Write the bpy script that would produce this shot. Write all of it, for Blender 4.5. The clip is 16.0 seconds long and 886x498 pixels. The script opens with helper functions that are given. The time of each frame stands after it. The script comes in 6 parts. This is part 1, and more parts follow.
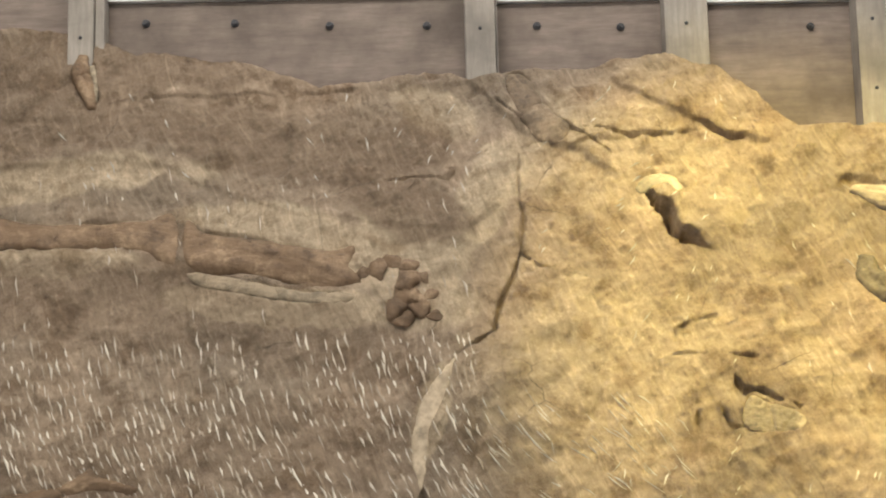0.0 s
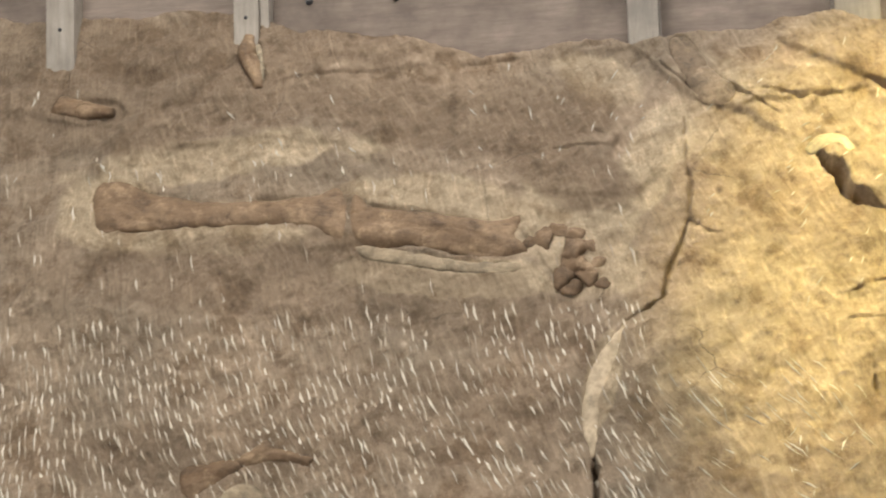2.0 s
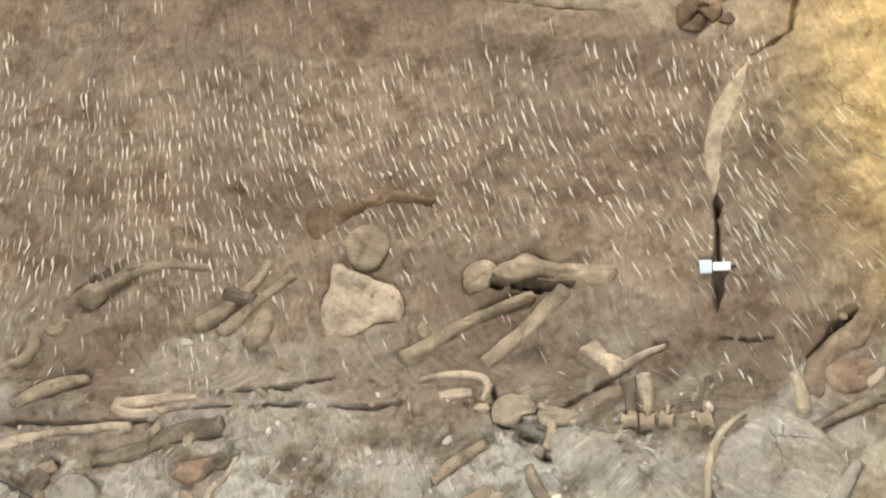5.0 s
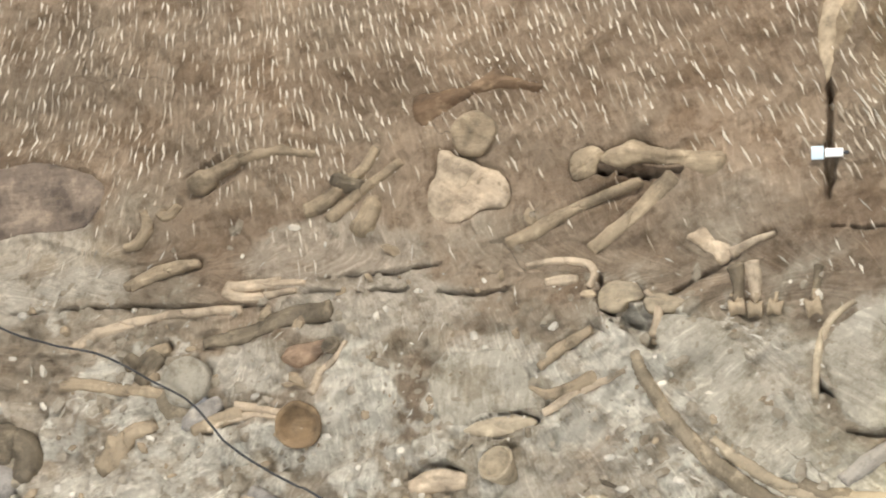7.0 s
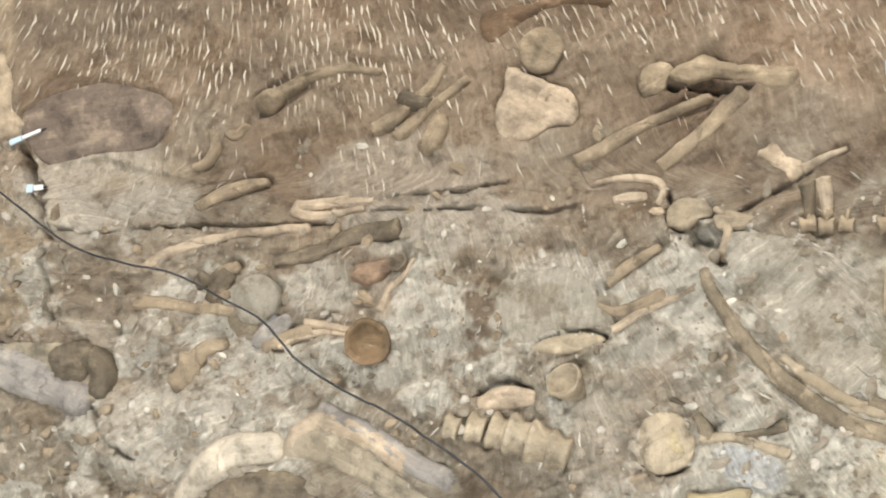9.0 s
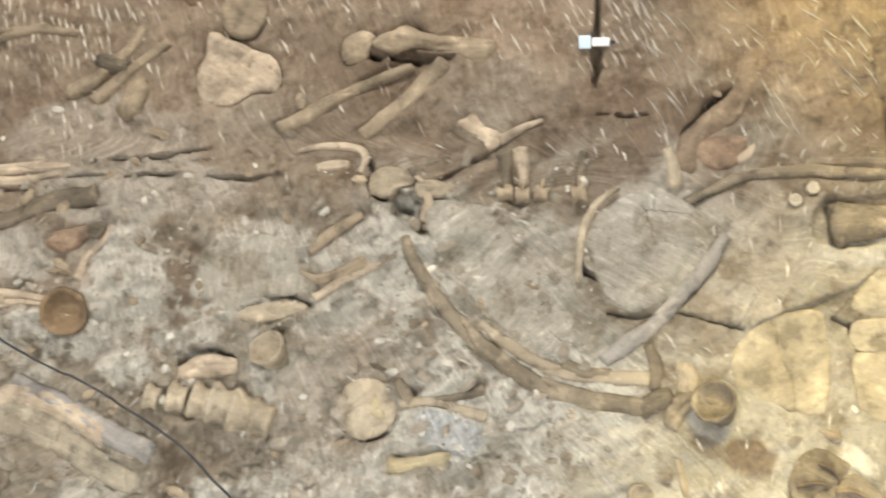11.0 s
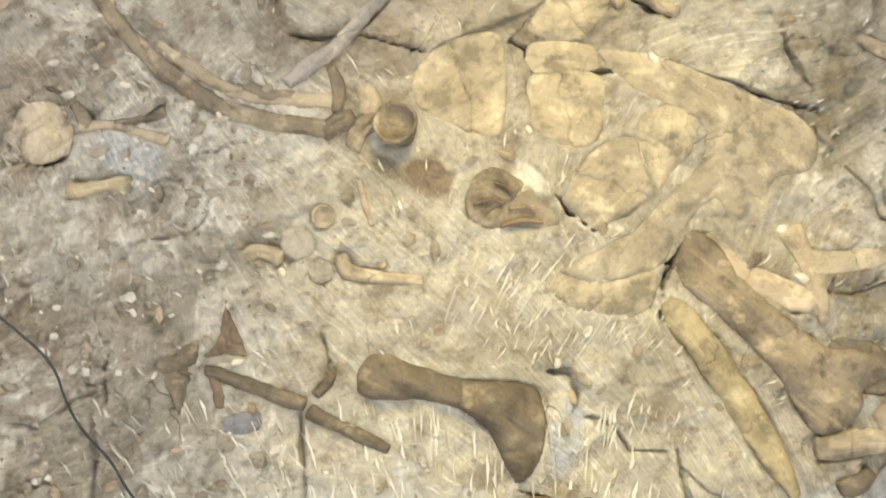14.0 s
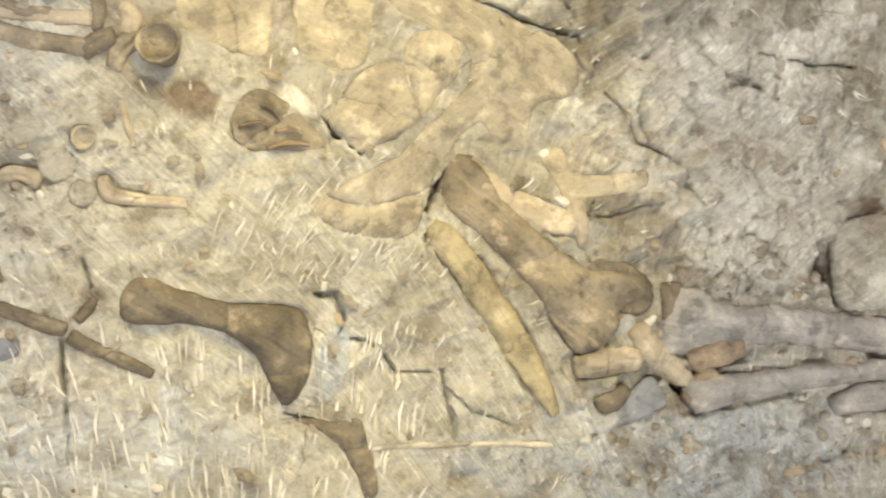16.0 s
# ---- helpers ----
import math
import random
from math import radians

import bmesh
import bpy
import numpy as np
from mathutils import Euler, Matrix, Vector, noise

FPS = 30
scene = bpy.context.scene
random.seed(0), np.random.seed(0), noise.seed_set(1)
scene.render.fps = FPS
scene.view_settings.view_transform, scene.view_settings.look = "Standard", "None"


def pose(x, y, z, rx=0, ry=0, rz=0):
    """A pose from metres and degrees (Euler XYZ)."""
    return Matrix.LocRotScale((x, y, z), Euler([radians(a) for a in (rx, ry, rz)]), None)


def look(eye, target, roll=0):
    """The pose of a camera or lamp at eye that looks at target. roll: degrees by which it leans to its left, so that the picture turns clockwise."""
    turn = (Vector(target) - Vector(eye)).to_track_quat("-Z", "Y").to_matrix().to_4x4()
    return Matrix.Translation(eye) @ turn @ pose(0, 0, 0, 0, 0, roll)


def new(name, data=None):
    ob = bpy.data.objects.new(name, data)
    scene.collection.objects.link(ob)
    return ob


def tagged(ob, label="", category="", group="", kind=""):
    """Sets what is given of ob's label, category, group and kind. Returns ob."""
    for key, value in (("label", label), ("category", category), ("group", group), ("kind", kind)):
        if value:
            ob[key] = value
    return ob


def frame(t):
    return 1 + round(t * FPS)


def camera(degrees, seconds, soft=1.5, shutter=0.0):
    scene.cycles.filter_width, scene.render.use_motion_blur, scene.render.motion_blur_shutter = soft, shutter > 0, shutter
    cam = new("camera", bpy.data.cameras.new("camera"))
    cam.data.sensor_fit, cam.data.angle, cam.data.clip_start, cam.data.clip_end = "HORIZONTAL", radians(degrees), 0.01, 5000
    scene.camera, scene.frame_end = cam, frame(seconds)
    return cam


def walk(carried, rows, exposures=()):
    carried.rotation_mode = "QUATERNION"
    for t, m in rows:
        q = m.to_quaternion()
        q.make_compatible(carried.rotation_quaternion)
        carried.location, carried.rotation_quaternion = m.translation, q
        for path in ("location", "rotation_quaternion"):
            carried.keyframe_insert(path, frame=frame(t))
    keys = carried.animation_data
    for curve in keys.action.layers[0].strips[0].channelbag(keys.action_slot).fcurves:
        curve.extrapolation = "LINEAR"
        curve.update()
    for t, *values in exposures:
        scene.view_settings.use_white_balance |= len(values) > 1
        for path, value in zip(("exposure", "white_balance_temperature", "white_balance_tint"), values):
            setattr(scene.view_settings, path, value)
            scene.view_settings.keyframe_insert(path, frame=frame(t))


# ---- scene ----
EYE = 4.2
cam = camera(32.63, 16.0, soft=1.8, shutter=0.4)
# seconds, yaw, pitch, roll: the camera stands on the gallery and turns
ROWS = [
    (0.0, 0.207, 8.503, 1.385),
    (0.5, 1.706, 8.204, 1.495),
    (1.0, 3.173, 8.099, 1.607),
    (1.5, 4.53, 7.924, 1.698),
    (2.0, 6.623, 7.523, 1.889),
    (2.5, 8.631, 6.847, 1.933),
    (3.0, 9.73, 5.792, 1.803),
    (3.5, 9.744, 3.921, 1.923),
    (4.0, 9.996, 1.944, 2.15),
    (4.5, 10.651, -0.067, 2.323),
    (4.7, 10.862, -0.92, 2.421),
    (6.8, 14.68, -6.008, 2.64),
    (7.0, 15.232, -6.202, 2.738),
    (7.5, 17.269, -6.791, 3.289),
    (8.0, 18.596, -7.943, 3.684),
    (8.2, 18.715, -8.436, 3.687),
    (10.3, 12.049, -9.956, 1.675),
    (10.5, 10.638, -10.055, 1.503),
    (11.0, 6.726, -10.834, 1.2),
    (11.5, 2.648, -11.576, 0.008),
    (12.0, -0.748, -12.315, -0.799),
    (12.5, -2.611, -14.716, -1.495),
    (13.0, -3.58, -17.378, -1.538),
    (13.5, -4.185, -19.498, -1.548),
    (14.0, -4.814, -21.265, -1.792),
    (14.5, -5.869, -22.483, -2.47),
    (15.0, -7.665, -23.358, -3.275),
    (15.5, -10.226, -23.607, -4.239),
    (16.0, -12.972, -23.678, -5.188),
]
# the clip's camera opens and closes a little as it turns
STOPS = [(0.0, -0.32), (0.5, -0.2), (1.0, -0.04), (1.5, -0.07), (2.0, -0.12), (3.0, 0.0), (4.5, 0.0), (7.0, 0.12), (8.0, 0.17), (10.5, 0.06), (11.5, 0.0), (12.5, -0.02), (13.0, -0.09), (14.5, -0.07), (16.0, -0.05)]
walk(cam, [(t, pose(0, 0, EYE, 90 + pitch, roll, yaw)) for t, yaw, pitch, roll in ROWS], STOPS)

# ---- light ----
world = bpy.data.worlds.new("world")
scene.world = world
world.use_nodes = True
sky = world.node_tree.nodes.new("ShaderNodeTexSky")
sky.sky_type, sky.sun_disc, sky.sun_elevation, sky.sun_rotation = "NISHITA", False, radians(50), radians(200)
world.node_tree.links.new(sky.outputs[0], world.node_tree.nodes["Background"].inputs[0])
world.node_tree.nodes["Background"].inputs[1].default_value = 0.1


def area_lamp(name, eye, target, size_x, size_y, watts, colour):
    data = bpy.data.lights.new(name, "AREA")
    data.shape, data.size, data.size_y, data.energy, data.color = "RECTANGLE", size_x, size_y, watts, colour
    ob = new(name, data)
    ob.matrix_world = look(eye, target)
    return ob


def spot_lamp(name, eye, target, degrees, watts, colour, blend=0.9, radius=0.06):
    data = bpy.data.lights.new(name, "SPOT")
    data.spot_size, data.spot_blend, data.energy, data.color, data.shadow_soft_size = radians(degrees), blend, watts, colour, radius
    ob = new(name, data)
    ob.matrix_world = look(eye, target)
    return ob


# fill lamps added out of view; the front one answers to the white sill
area_lamp("roof_fill_light", (-0.2, 3.1, 9.9), (-0.6, 5.2, 2.6), 7.6, 1.6, 620, (1.0, 0.95, 0.88))
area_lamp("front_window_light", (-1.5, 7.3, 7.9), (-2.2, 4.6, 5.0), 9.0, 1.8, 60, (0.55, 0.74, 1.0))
area_lamp("rear_fill_light", (-2.5, -5.8, 4.15), (0.0, 5.5, 2.5), 9.0, 2.6, 760, (0.97, 0.98, 1.0))
# added to brighten the foot of the face
area_lamp("lower_fill_light", (1.4, -5.8, 1.25), (1.4, 5.0, 2.0), 13.0, 1.9, 1080, (0.97, 0.985, 0.98))
SPOTS = [((1.9, 3.0, 9.2), (1.55, 6.4, 4.8), 33, 3300), ((1.3, 1.6, 9.2), (1.05, 5.1, 1.9), 22, 2300)]
for eye, target, degrees, watts in SPOTS:
    spot_lamp("warm_spot_light", eye, target, degrees, watts, (1.0, 0.79, 0.17))

# ---- materials ----


def material(name):
    mat = bpy.data.materials.new(name)
    mat.use_nodes = True
    return mat, mat.node_tree.nodes, mat.node_tree.links, mat.node_tree.nodes["Principled BSDF"]


def ramp(nodes, links, source, low, high, a=(0, 0, 0, 1), b=(1, 1, 1, 1)):
    node = nodes.new("ShaderNodeValToRGB")
    node.color_ramp.elements[0].position, node.color_ramp.elements[1].position = low, high
    node.color_ramp.elements[0].color, node.color_ramp.elements[1].color = a, b
    links.new(source, node.inputs[0])
    return node.outputs[0]


def noise_tex(nodes, links, vector, scale, detail=6, rough=0.6):
    node = nodes.new("ShaderNodeTexNoise")
    node.inputs["Scale"].default_value, node.inputs["Detail"].default_value, node.inputs["Roughness"].default_value = scale, detail, rough
    links.new(vector, node.inputs["Vector"])
    return node.outputs[0]


def mix(nodes, links, factor, a, b, kind="MIX"):
    node = nodes.new("ShaderNodeMix")
    node.data_type, node.blend_type = "RGBA", kind
    for socket, value in ((0, factor), (6, a), (7, b)):
        if isinstance(value, (tuple, float, int)):
            node.inputs[socket].default_value = value
        else:
            links.new(value, node.inputs[socket])
    return node.outputs[2]


def bump(nodes, links, heights, bsdf, strength=0.5, distance=0.01):
    last = None
    for source, dist in heights:
        node = nodes.new("ShaderNodeBump")
        node.inputs["Strength"].default_value, node.inputs["Distance"].default_value = strength, dist
        links.new(source, node.inputs["Height"])
        if last:
            links.new(last, node.inputs["Normal"])
        last = node.outputs[0]
    links.new(last, bsdf.inputs["Normal"])


def stone_material(name, base, pale, rough=0.9):
    """Fossil bone: streaked along its grain, softly stained, with rock dust clinging to its rim."""
    mat, nodes, links, bsdf = material(name)
    place = nodes.new("ShaderNodeNewGeometry").outputs["Position"]
    attr, rim = nodes.new("ShaderNodeAttribute"), nodes.new("ShaderNodeAttribute")
    attr.attribute_name, rim.attribute_name = "grain", "rim"
    streaks = []
    for scale in ((3.5, 26, 26), (11, 80, 80)):
        mapping = nodes.new("ShaderNodeMapping")
        mapping.inputs["Scale"].default_value = scale
        links.new(attr.outputs["Vector"], mapping.inputs["Vector"])
        streaks.append(noise_tex(nodes, links, mapping.outputs[0], 1.0, 6, 0.62))
    broad, fibre = streaks
    big = noise_tex(nodes, links, place, 4.5, 5, 0.6)
    mid = noise_tex(nodes, links, place, 24.0, 6, 0.68)
    fine = noise_tex(nodes, links, place, 120.0, 4, 0.7)
    dark = tuple(0.42 * c for c in base[:3]) + (1,)
    light = tuple(lift + 1.12 * c for lift, c in zip((0.1, 0.082, 0.055), pale[:3])) + (1,)
    stain = noise_tex(nodes, links, place, 9.0, 6, 0.62)
    colour = mix(nodes, links, ramp(nodes, links, big, 0.36, 0.64), base, pale)
    colour = mix(nodes, links, ramp(nodes, links, stain, 0.5, 0.64, (0, 0, 0, 1), (0.75, 0.75, 0.75, 1)), colour, dark)
    colour = mix(nodes, links, ramp(nodes, links, stain, 0.33, 0.46, (0.9, 0.9, 0.9, 1), (0, 0, 0, 1)), colour, light)
    colour = mix(nodes, links, ramp(nodes, links, broad, 0.54, 0.74, (0, 0, 0, 1), (0.35, 0.35, 0.35, 1)), colour, dark)
    colour = mix(nodes, links, ramp(nodes, links, broad, 0.28, 0.44, (0.4, 0.4, 0.4, 1), (0, 0, 0, 1)), colour, light)
    colour = mix(nodes, links, ramp(nodes, links, fibre, 0.56, 0.74, (0, 0, 0, 1), (0.3, 0.3, 0.3, 1)), colour, dark)
    colour = mix(nodes, links, ramp(nodes, links, mid, 0.57, 0.72, (0, 0, 0, 1), (0.55, 0.55, 0.55, 1)), colour, dark)
    colour = mix(nodes, links, ramp(nodes, links, fine, 0.6, 0.78, (0, 0, 0, 1), (0.6, 0.6, 0.6, 1)), colour, light)
    # crusts of matrix left on the rim
    edge = nodes.new("ShaderNodeMath")
    edge.operation = "MULTIPLY_ADD"
    links.new(mid, edge.inputs[0])
    edge.inputs[1].default_value = 1.5
    links.new(rim.outputs["Fac"], edge.inputs[2])
    dust = tuple(0.5 * p + 0.5 * q for p, q in zip(pale[:3], (0.46, 0.39, 0.29))) + (1,)
    colour = mix(nodes, links, ramp(nodes, links, edge.outputs[0], 1.05, 1.5, (0, 0, 0, 1), (0.75, 0.75, 0.75, 1)), colour, dust)
    links.new(colour, bsdf.inputs["Base Color"])
    bsdf.inputs["Roughness"].default_value = rough
    bump(nodes, links, [(broad, 0.008), (fibre, 0.003), (stain, 0.02), (mid, 0.014), (fine, 0.003)], bsdf, 0.7)
    return mat


def rock_material(name, lower_share=None, white_share=0.0):
    """Sandstone: brown above, grey below, with pale, brown and whitish patches from the zones."""
    mat, nodes, links, bsdf = material(name)
    place = nodes.new("ShaderNodeNewGeometry").outputs["Position"]
    zone_out = {}
    for key in ("pale", "brown", "white", "blue", "lower"):
        node = nodes.new("ShaderNodeAttribute")
        node.attribute_name = key
        zone_out[key] = node.outputs["Fac"]
    if lower_share is not None:
        zone_out["lower"], zone_out["white"] = lower_share, white_share
    big = noise_tex(nodes, links, place, 1.6, 6, 0.62)
    mid = noise_tex(nodes, links, place, 11.0, 8, 0.72)
    fine = noise_tex(nodes, links, place, 42.0, 8, 0.75)
    grit = noise_tex(nodes, links, place, 240.0, 3, 0.7)
    upper = mix(nodes, links, ramp(nodes, links, big, 0.36, 0.66), (0.29, 0.225, 0.16, 1), (0.43, 0.32, 0.222, 1))
    lower = mix(nodes, links, ramp(nodes, links, big, 0.36, 0.66), (0.39, 0.352, 0.27, 1), (0.575, 0.543, 0.455, 1))
    colour = mix(nodes, links, zone_out["lower"], upper, lower)
    colour = mix(nodes, links, zone_out["pale"], colour, (0.53, 0.42, 0.285, 1))
    # brown is stained stone, and in some hollows shade painted into the colour
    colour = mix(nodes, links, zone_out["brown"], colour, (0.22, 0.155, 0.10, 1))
    colour = mix(nodes, links, zone_out["white"], colour, (0.71, 0.665, 0.565, 1))
    # blue puts bluish daylight on the lower rock into its colour
    colour = mix(nodes, links, zone_out["blue"], colour, (0.565, 0.572, 0.565, 1))
    blotch = noise_tex(nodes, links, place, 4.6, 7, 0.66)
    # fine tool strokes that follow the way the face was worked
    attr = nodes.new("ShaderNodeAttribute")
    attr.attribute_name = "stroke"
    strokes = []
    for scale in ((46, 8.5, 1), (95, 13, 1)):
        mapping = nodes.new("ShaderNodeMapping")
        mapping.inputs["Scale"].default_value = scale
        links.new(attr.outputs["Vector"], mapping.inputs["Vector"])
        strokes.append(noise_tex(nodes, links, mapping.outputs[0], 1.0, 3, 0.5))
    for source, low, high, strength, tone in (
        (blotch, 0.53, 0.61, 0.85, (0.68, 0.63, 0.57, 1)),
        (blotch, 0.45, 0.37, 0.8, (1.24, 1.25, 1.26, 1)),
        (mid, 0.51, 0.70, 0.85, (0.48, 0.44, 0.39, 1)),
        (mid, 0.43, 0.28, 0.8, (1.36, 1.4, 1.44, 1)),
        (strokes[0], 0.55, 0.70, 0.85, (1.34, 1.36, 1.39, 1)),
        (strokes[0], 0.44, 0.32, 0.7, (0.76, 0.74, 0.71, 1)),
        (strokes[1], 0.6, 0.74, 0.8, (1.3, 1.33, 1.38, 1)),
        (fine, 0.53, 0.68, 0.6, (1.38, 1.42, 1.48, 1)),
        (fine, 0.44, 0.32, 0.6, (0.52, 0.48, 0.44, 1)),
    ):
        a, z = (0, 0, 0, 1), (strength, strength, strength, 1)
        share = ramp(nodes, links, source, low, high, a, z) if low < high else ramp(nodes, links, source, high, low, z, a)
        colour = mix(nodes, links, share, colour, tone, "MULTIPLY")
    # hairline cracks
    warped = nodes.new("ShaderNodeVectorMath")
    warped.operation = "MULTIPLY_ADD"
    soft = nodes.new("ShaderNodeTexNoise")
    soft.inputs["Scale"].default_value, soft.inputs["Detail"].default_value = 4.0, 5
    links.new(place, soft.inputs["Vector"])
    links.new(soft.outputs["Color"], warped.inputs[0])
    warped.inputs[1].default_value = (0.16, 0.16, 0.16)
    links.new(place, warped.inputs[2])
    cells = nodes.new("ShaderNodeTexVoronoi")
    cells.feature = "DISTANCE_TO_EDGE"
    cells.inputs["Scale"].default_value = 2.3
    links.new(warped.outputs[0], cells.inputs["Vector"])
    line = ramp(nodes, links, cells.outputs["Distance"], 0.0, 0.007, (0.8, 0.8, 0.8, 1), (0, 0, 0, 1))
    where = ramp(nodes, links, noise_tex(nodes, links, place, 2.2, 3, 0.5), 0.58, 0.66)
    hair = mix(nodes, links, 1.0, line, where, "MULTIPLY")
    colour = mix(nodes, links, hair, colour, (0.10, 0.075, 0.05, 1))
    links.new(colour, bsdf.inputs["Base Color"])
    bsdf.inputs["Roughness"].default_value = 0.92
    bump(nodes, links, [(ramp(nodes, links, hair, 0.0, 1.0, (1, 1, 1, 1), (0, 0, 0, 1)), 0.01), (strokes[0], 0.02), (mid, 0.06), (fine, 0.02), (grit, 0.004)], bsdf, 0.8)
    return mat


def plain_material(name, colour, rough=0.7, metal=0.0, spread=0.15, scale=14.0):
    mat, nodes, links, bsdf = material(name)
    place = nodes.new("ShaderNodeNewGeometry").outputs["Position"]
    tone = noise_tex(nodes, links, place, scale, 6, 0.65)
    dark = tuple(c * (1 - spread) for c in colour) + (1,)
    light = tuple(min(0.9, c * (1 + spread)) for c in colour) + (1,)
    links.new(ramp(nodes, links, tone, 0.35, 0.65, dark, light), bsdf.inputs["Base Color"])
    bsdf.inputs["Roughness"].default_value, bsdf.inputs["Metallic"].default_value = rough, metal
    bump(nodes, links, [(tone, 0.003)], bsdf, 0.3)
    return mat


def wood_material(name, dark, light, stretch):
    mat, nodes, links, bsdf = material(name)
    coords = nodes.new("ShaderNodeNewGeometry").outputs["Position"]
    mapping = nodes.new("ShaderNodeMapping")
    mapping.inputs["Scale"].default_value = stretch
    links.new(coords, mapping.inputs["Vector"])
    grain = noise_tex(nodes, links, mapping.outputs[0], 7.0, 7, 0.68)
    stain = noise_tex(nodes, links, coords, 2.6, 5, 0.6)
    colour = ramp(nodes, links, grain, 0.34, 0.66, dark, light)
    colour = mix(nodes, links, ramp(nodes, links, stain, 0.42, 0.7), colour, tuple(0.62 * c for c in dark[:3]) + (1,))
    links.new(colour, bsdf.inputs["Base Color"])
    bsdf.inputs["Roughness"].default_value = 0.8
    bump(nodes, links, [(grain, 0.003)], bsdf, 0.4)
    return mat


ROCK = rock_material("sandstone_face")
STONES = {
    "brown": stone_material("brown_fossil", (0.15, 0.092, 0.05, 1), (0.23, 0.152, 0.09, 1), 0.75),
    "mottle": stone_material("mottled_fossil", (0.145, 0.115, 0.075, 1), (0.30, 0.245, 0.172, 1), 0.8),
    "dark": stone_material("olive_fossil", (0.10, 0.078, 0.05, 1), (0.18, 0.145, 0.10, 1), 0.75),
    "lens": stone_material("smooth_brown_stone", (0.17, 0.13, 0.10, 1), (0.23, 0.18, 0.14, 1), 0.85),
    "tan": stone_material("tan_fossil", (0.31, 0.25, 0.17, 1), (0.43, 0.36, 0.26, 1), 0.8),
    "pale": stone_material("pale_fossil", (0.42, 0.36, 0.275, 1), (0.56, 0.495, 0.395, 1), 0.85),
    "grey": stone_material("grey_fossil", (0.25, 0.225, 0.20, 1), (0.36, 0.33, 0.295, 1), 0.8),
    "gold": stone_material("golden_fossil", (0.32, 0.265, 0.18, 1), (0.42, 0.36, 0.255, 1), 0.85),
    "ochre": stone_material("ochre_fossil", (0.31, 0.25, 0.14, 1), (0.43, 0.36, 0.225, 1), 0.75),
    "blade": stone_material("blade_fossil", (0.265, 0.22, 0.155, 1), (0.38, 0.33, 0.245, 1), 0.8),
    "red": stone_material("reddish_fossil", (0.21, 0.135, 0.085, 1), (0.30, 0.205, 0.135, 1), 0.75),
    "white": stone_material("white_stone", (0.50, 0.455, 0.38, 1), (0.60, 0.56, 0.48, 1), 0.9),
    "stone": rock_material("loose_sandstone", 0.85, 0.22),
    "chip": rock_material("chipped_sandstone", 0.55),
    "umber": stone_material("umber_fossil", (0.185, 0.132, 0.085, 1), (0.275, 0.205, 0.137, 1), 0.8),
    "rust": stone_material("rusty_fossil", (0.2, 0.13, 0.068, 1), (0.28, 0.195, 0.11, 1), 0.8),
    "plaster": plain_material("crack_plaster", (0.40, 0.32, 0.225), 0.9, 0, 0.35, 16),
    "warm": stone_material("warm_fossil", (0.255, 0.196, 0.127, 1), (0.36, 0.285, 0.195, 1), 0.8),
    "warm_pale": stone_material("warm_pale_fossil", (0.40, 0.312, 0.22, 1), (0.51, 0.415, 0.305, 1), 0.85),
    "slate": stone_material("slate_stone", (0.19, 0.19, 0.20, 1), (0.27, 0.265, 0.27, 1), 0.85),
}


def cut_material(name, low, high):
    """Freshly bruised stone, each cut of its own tone."""
    mat, nodes, links, bsdf = material(name)
    bsdf.inputs["Roughness"].default_value = 0.95
    links.new(ramp(nodes, links, nodes.new("ShaderNodeNewGeometry").outputs["Random Per Island"], 0.1, 1.0, low, high), bsdf.inputs["Base Color"])
    return mat


CHISEL = cut_material("fresh_chisel_cut", (0.46, 0.38, 0.29, 1), (0.74, 0.675, 0.57, 1))
CHISEL_SOFT = cut_material("dusty_chisel_cut", (0.47, 0.43, 0.355, 1), (0.69, 0.65, 0.575, 1))
TIMBER = wood_material("weathered_timber", (0.24, 0.21, 0.18, 1), (0.36, 0.32, 0.275, 1), (5, 5, 0.5))
PLYWOOD = wood_material("stained_plywood", (0.165, 0.128, 0.105, 1), (0.25, 0.20, 0.165, 1), (0.6, 5, 4))
PAINT = plain_material("white_paint", (0.72, 0.72, 0.72), 0.5)
PLASTER = plain_material("painted_wall", (0.62, 0.60, 0.56), 0.85)
CONCRETE = plain_material("concrete_floor", (0.32, 0.31, 0.29), 0.8)
IRON = plain_material("dark_iron", (0.06, 0.06, 0.065), 0.5, 0.6)
RUBBER = plain_material("black_cable", (0.03, 0.03, 0.032), 0.6)
TAG_WHITE = plain_material("white_plastic", (0.8, 0.8, 0.8), 0.4, 0, 0.03)
TAG_BLUE = plain_material("pale_blue_plastic", (0.55, 0.68, 0.78), 0.4, 0, 0.05)

# ---- the leaning rock face: u to the right, v up the slope, h out of it ----
SLOPE, FAR = radians(67), 6.0
UP = Vector((0, math.cos(SLOPE), math.sin(SLOPE)))
OUT = Vector((0, -math.sin(SLOPE), math.cos(SLOPE)))
FACE = Matrix(((1, UP.x, OUT.x, 0), (0, UP.y, OUT.y, FAR), (0, UP.z, OUT.z, EYE), (0, 0, 0, 1)))
STEP = 0.0076
us = np.concatenate([np.arange(-8.95, -4.35, 0.05), np.arange(-4.35, 3.4, STEP), np.arange(3.4, 8.99, 0.05)])
vs = np.concatenate([np.arange(-4.6, -3.65, 0.05), np.arange(-3.65, 2.45, STEP), np.arange(2.45, 2.95, 0.05)])
GU, GV = np.meshgrid(us, vs)
rng = np.random.default_rng(5)


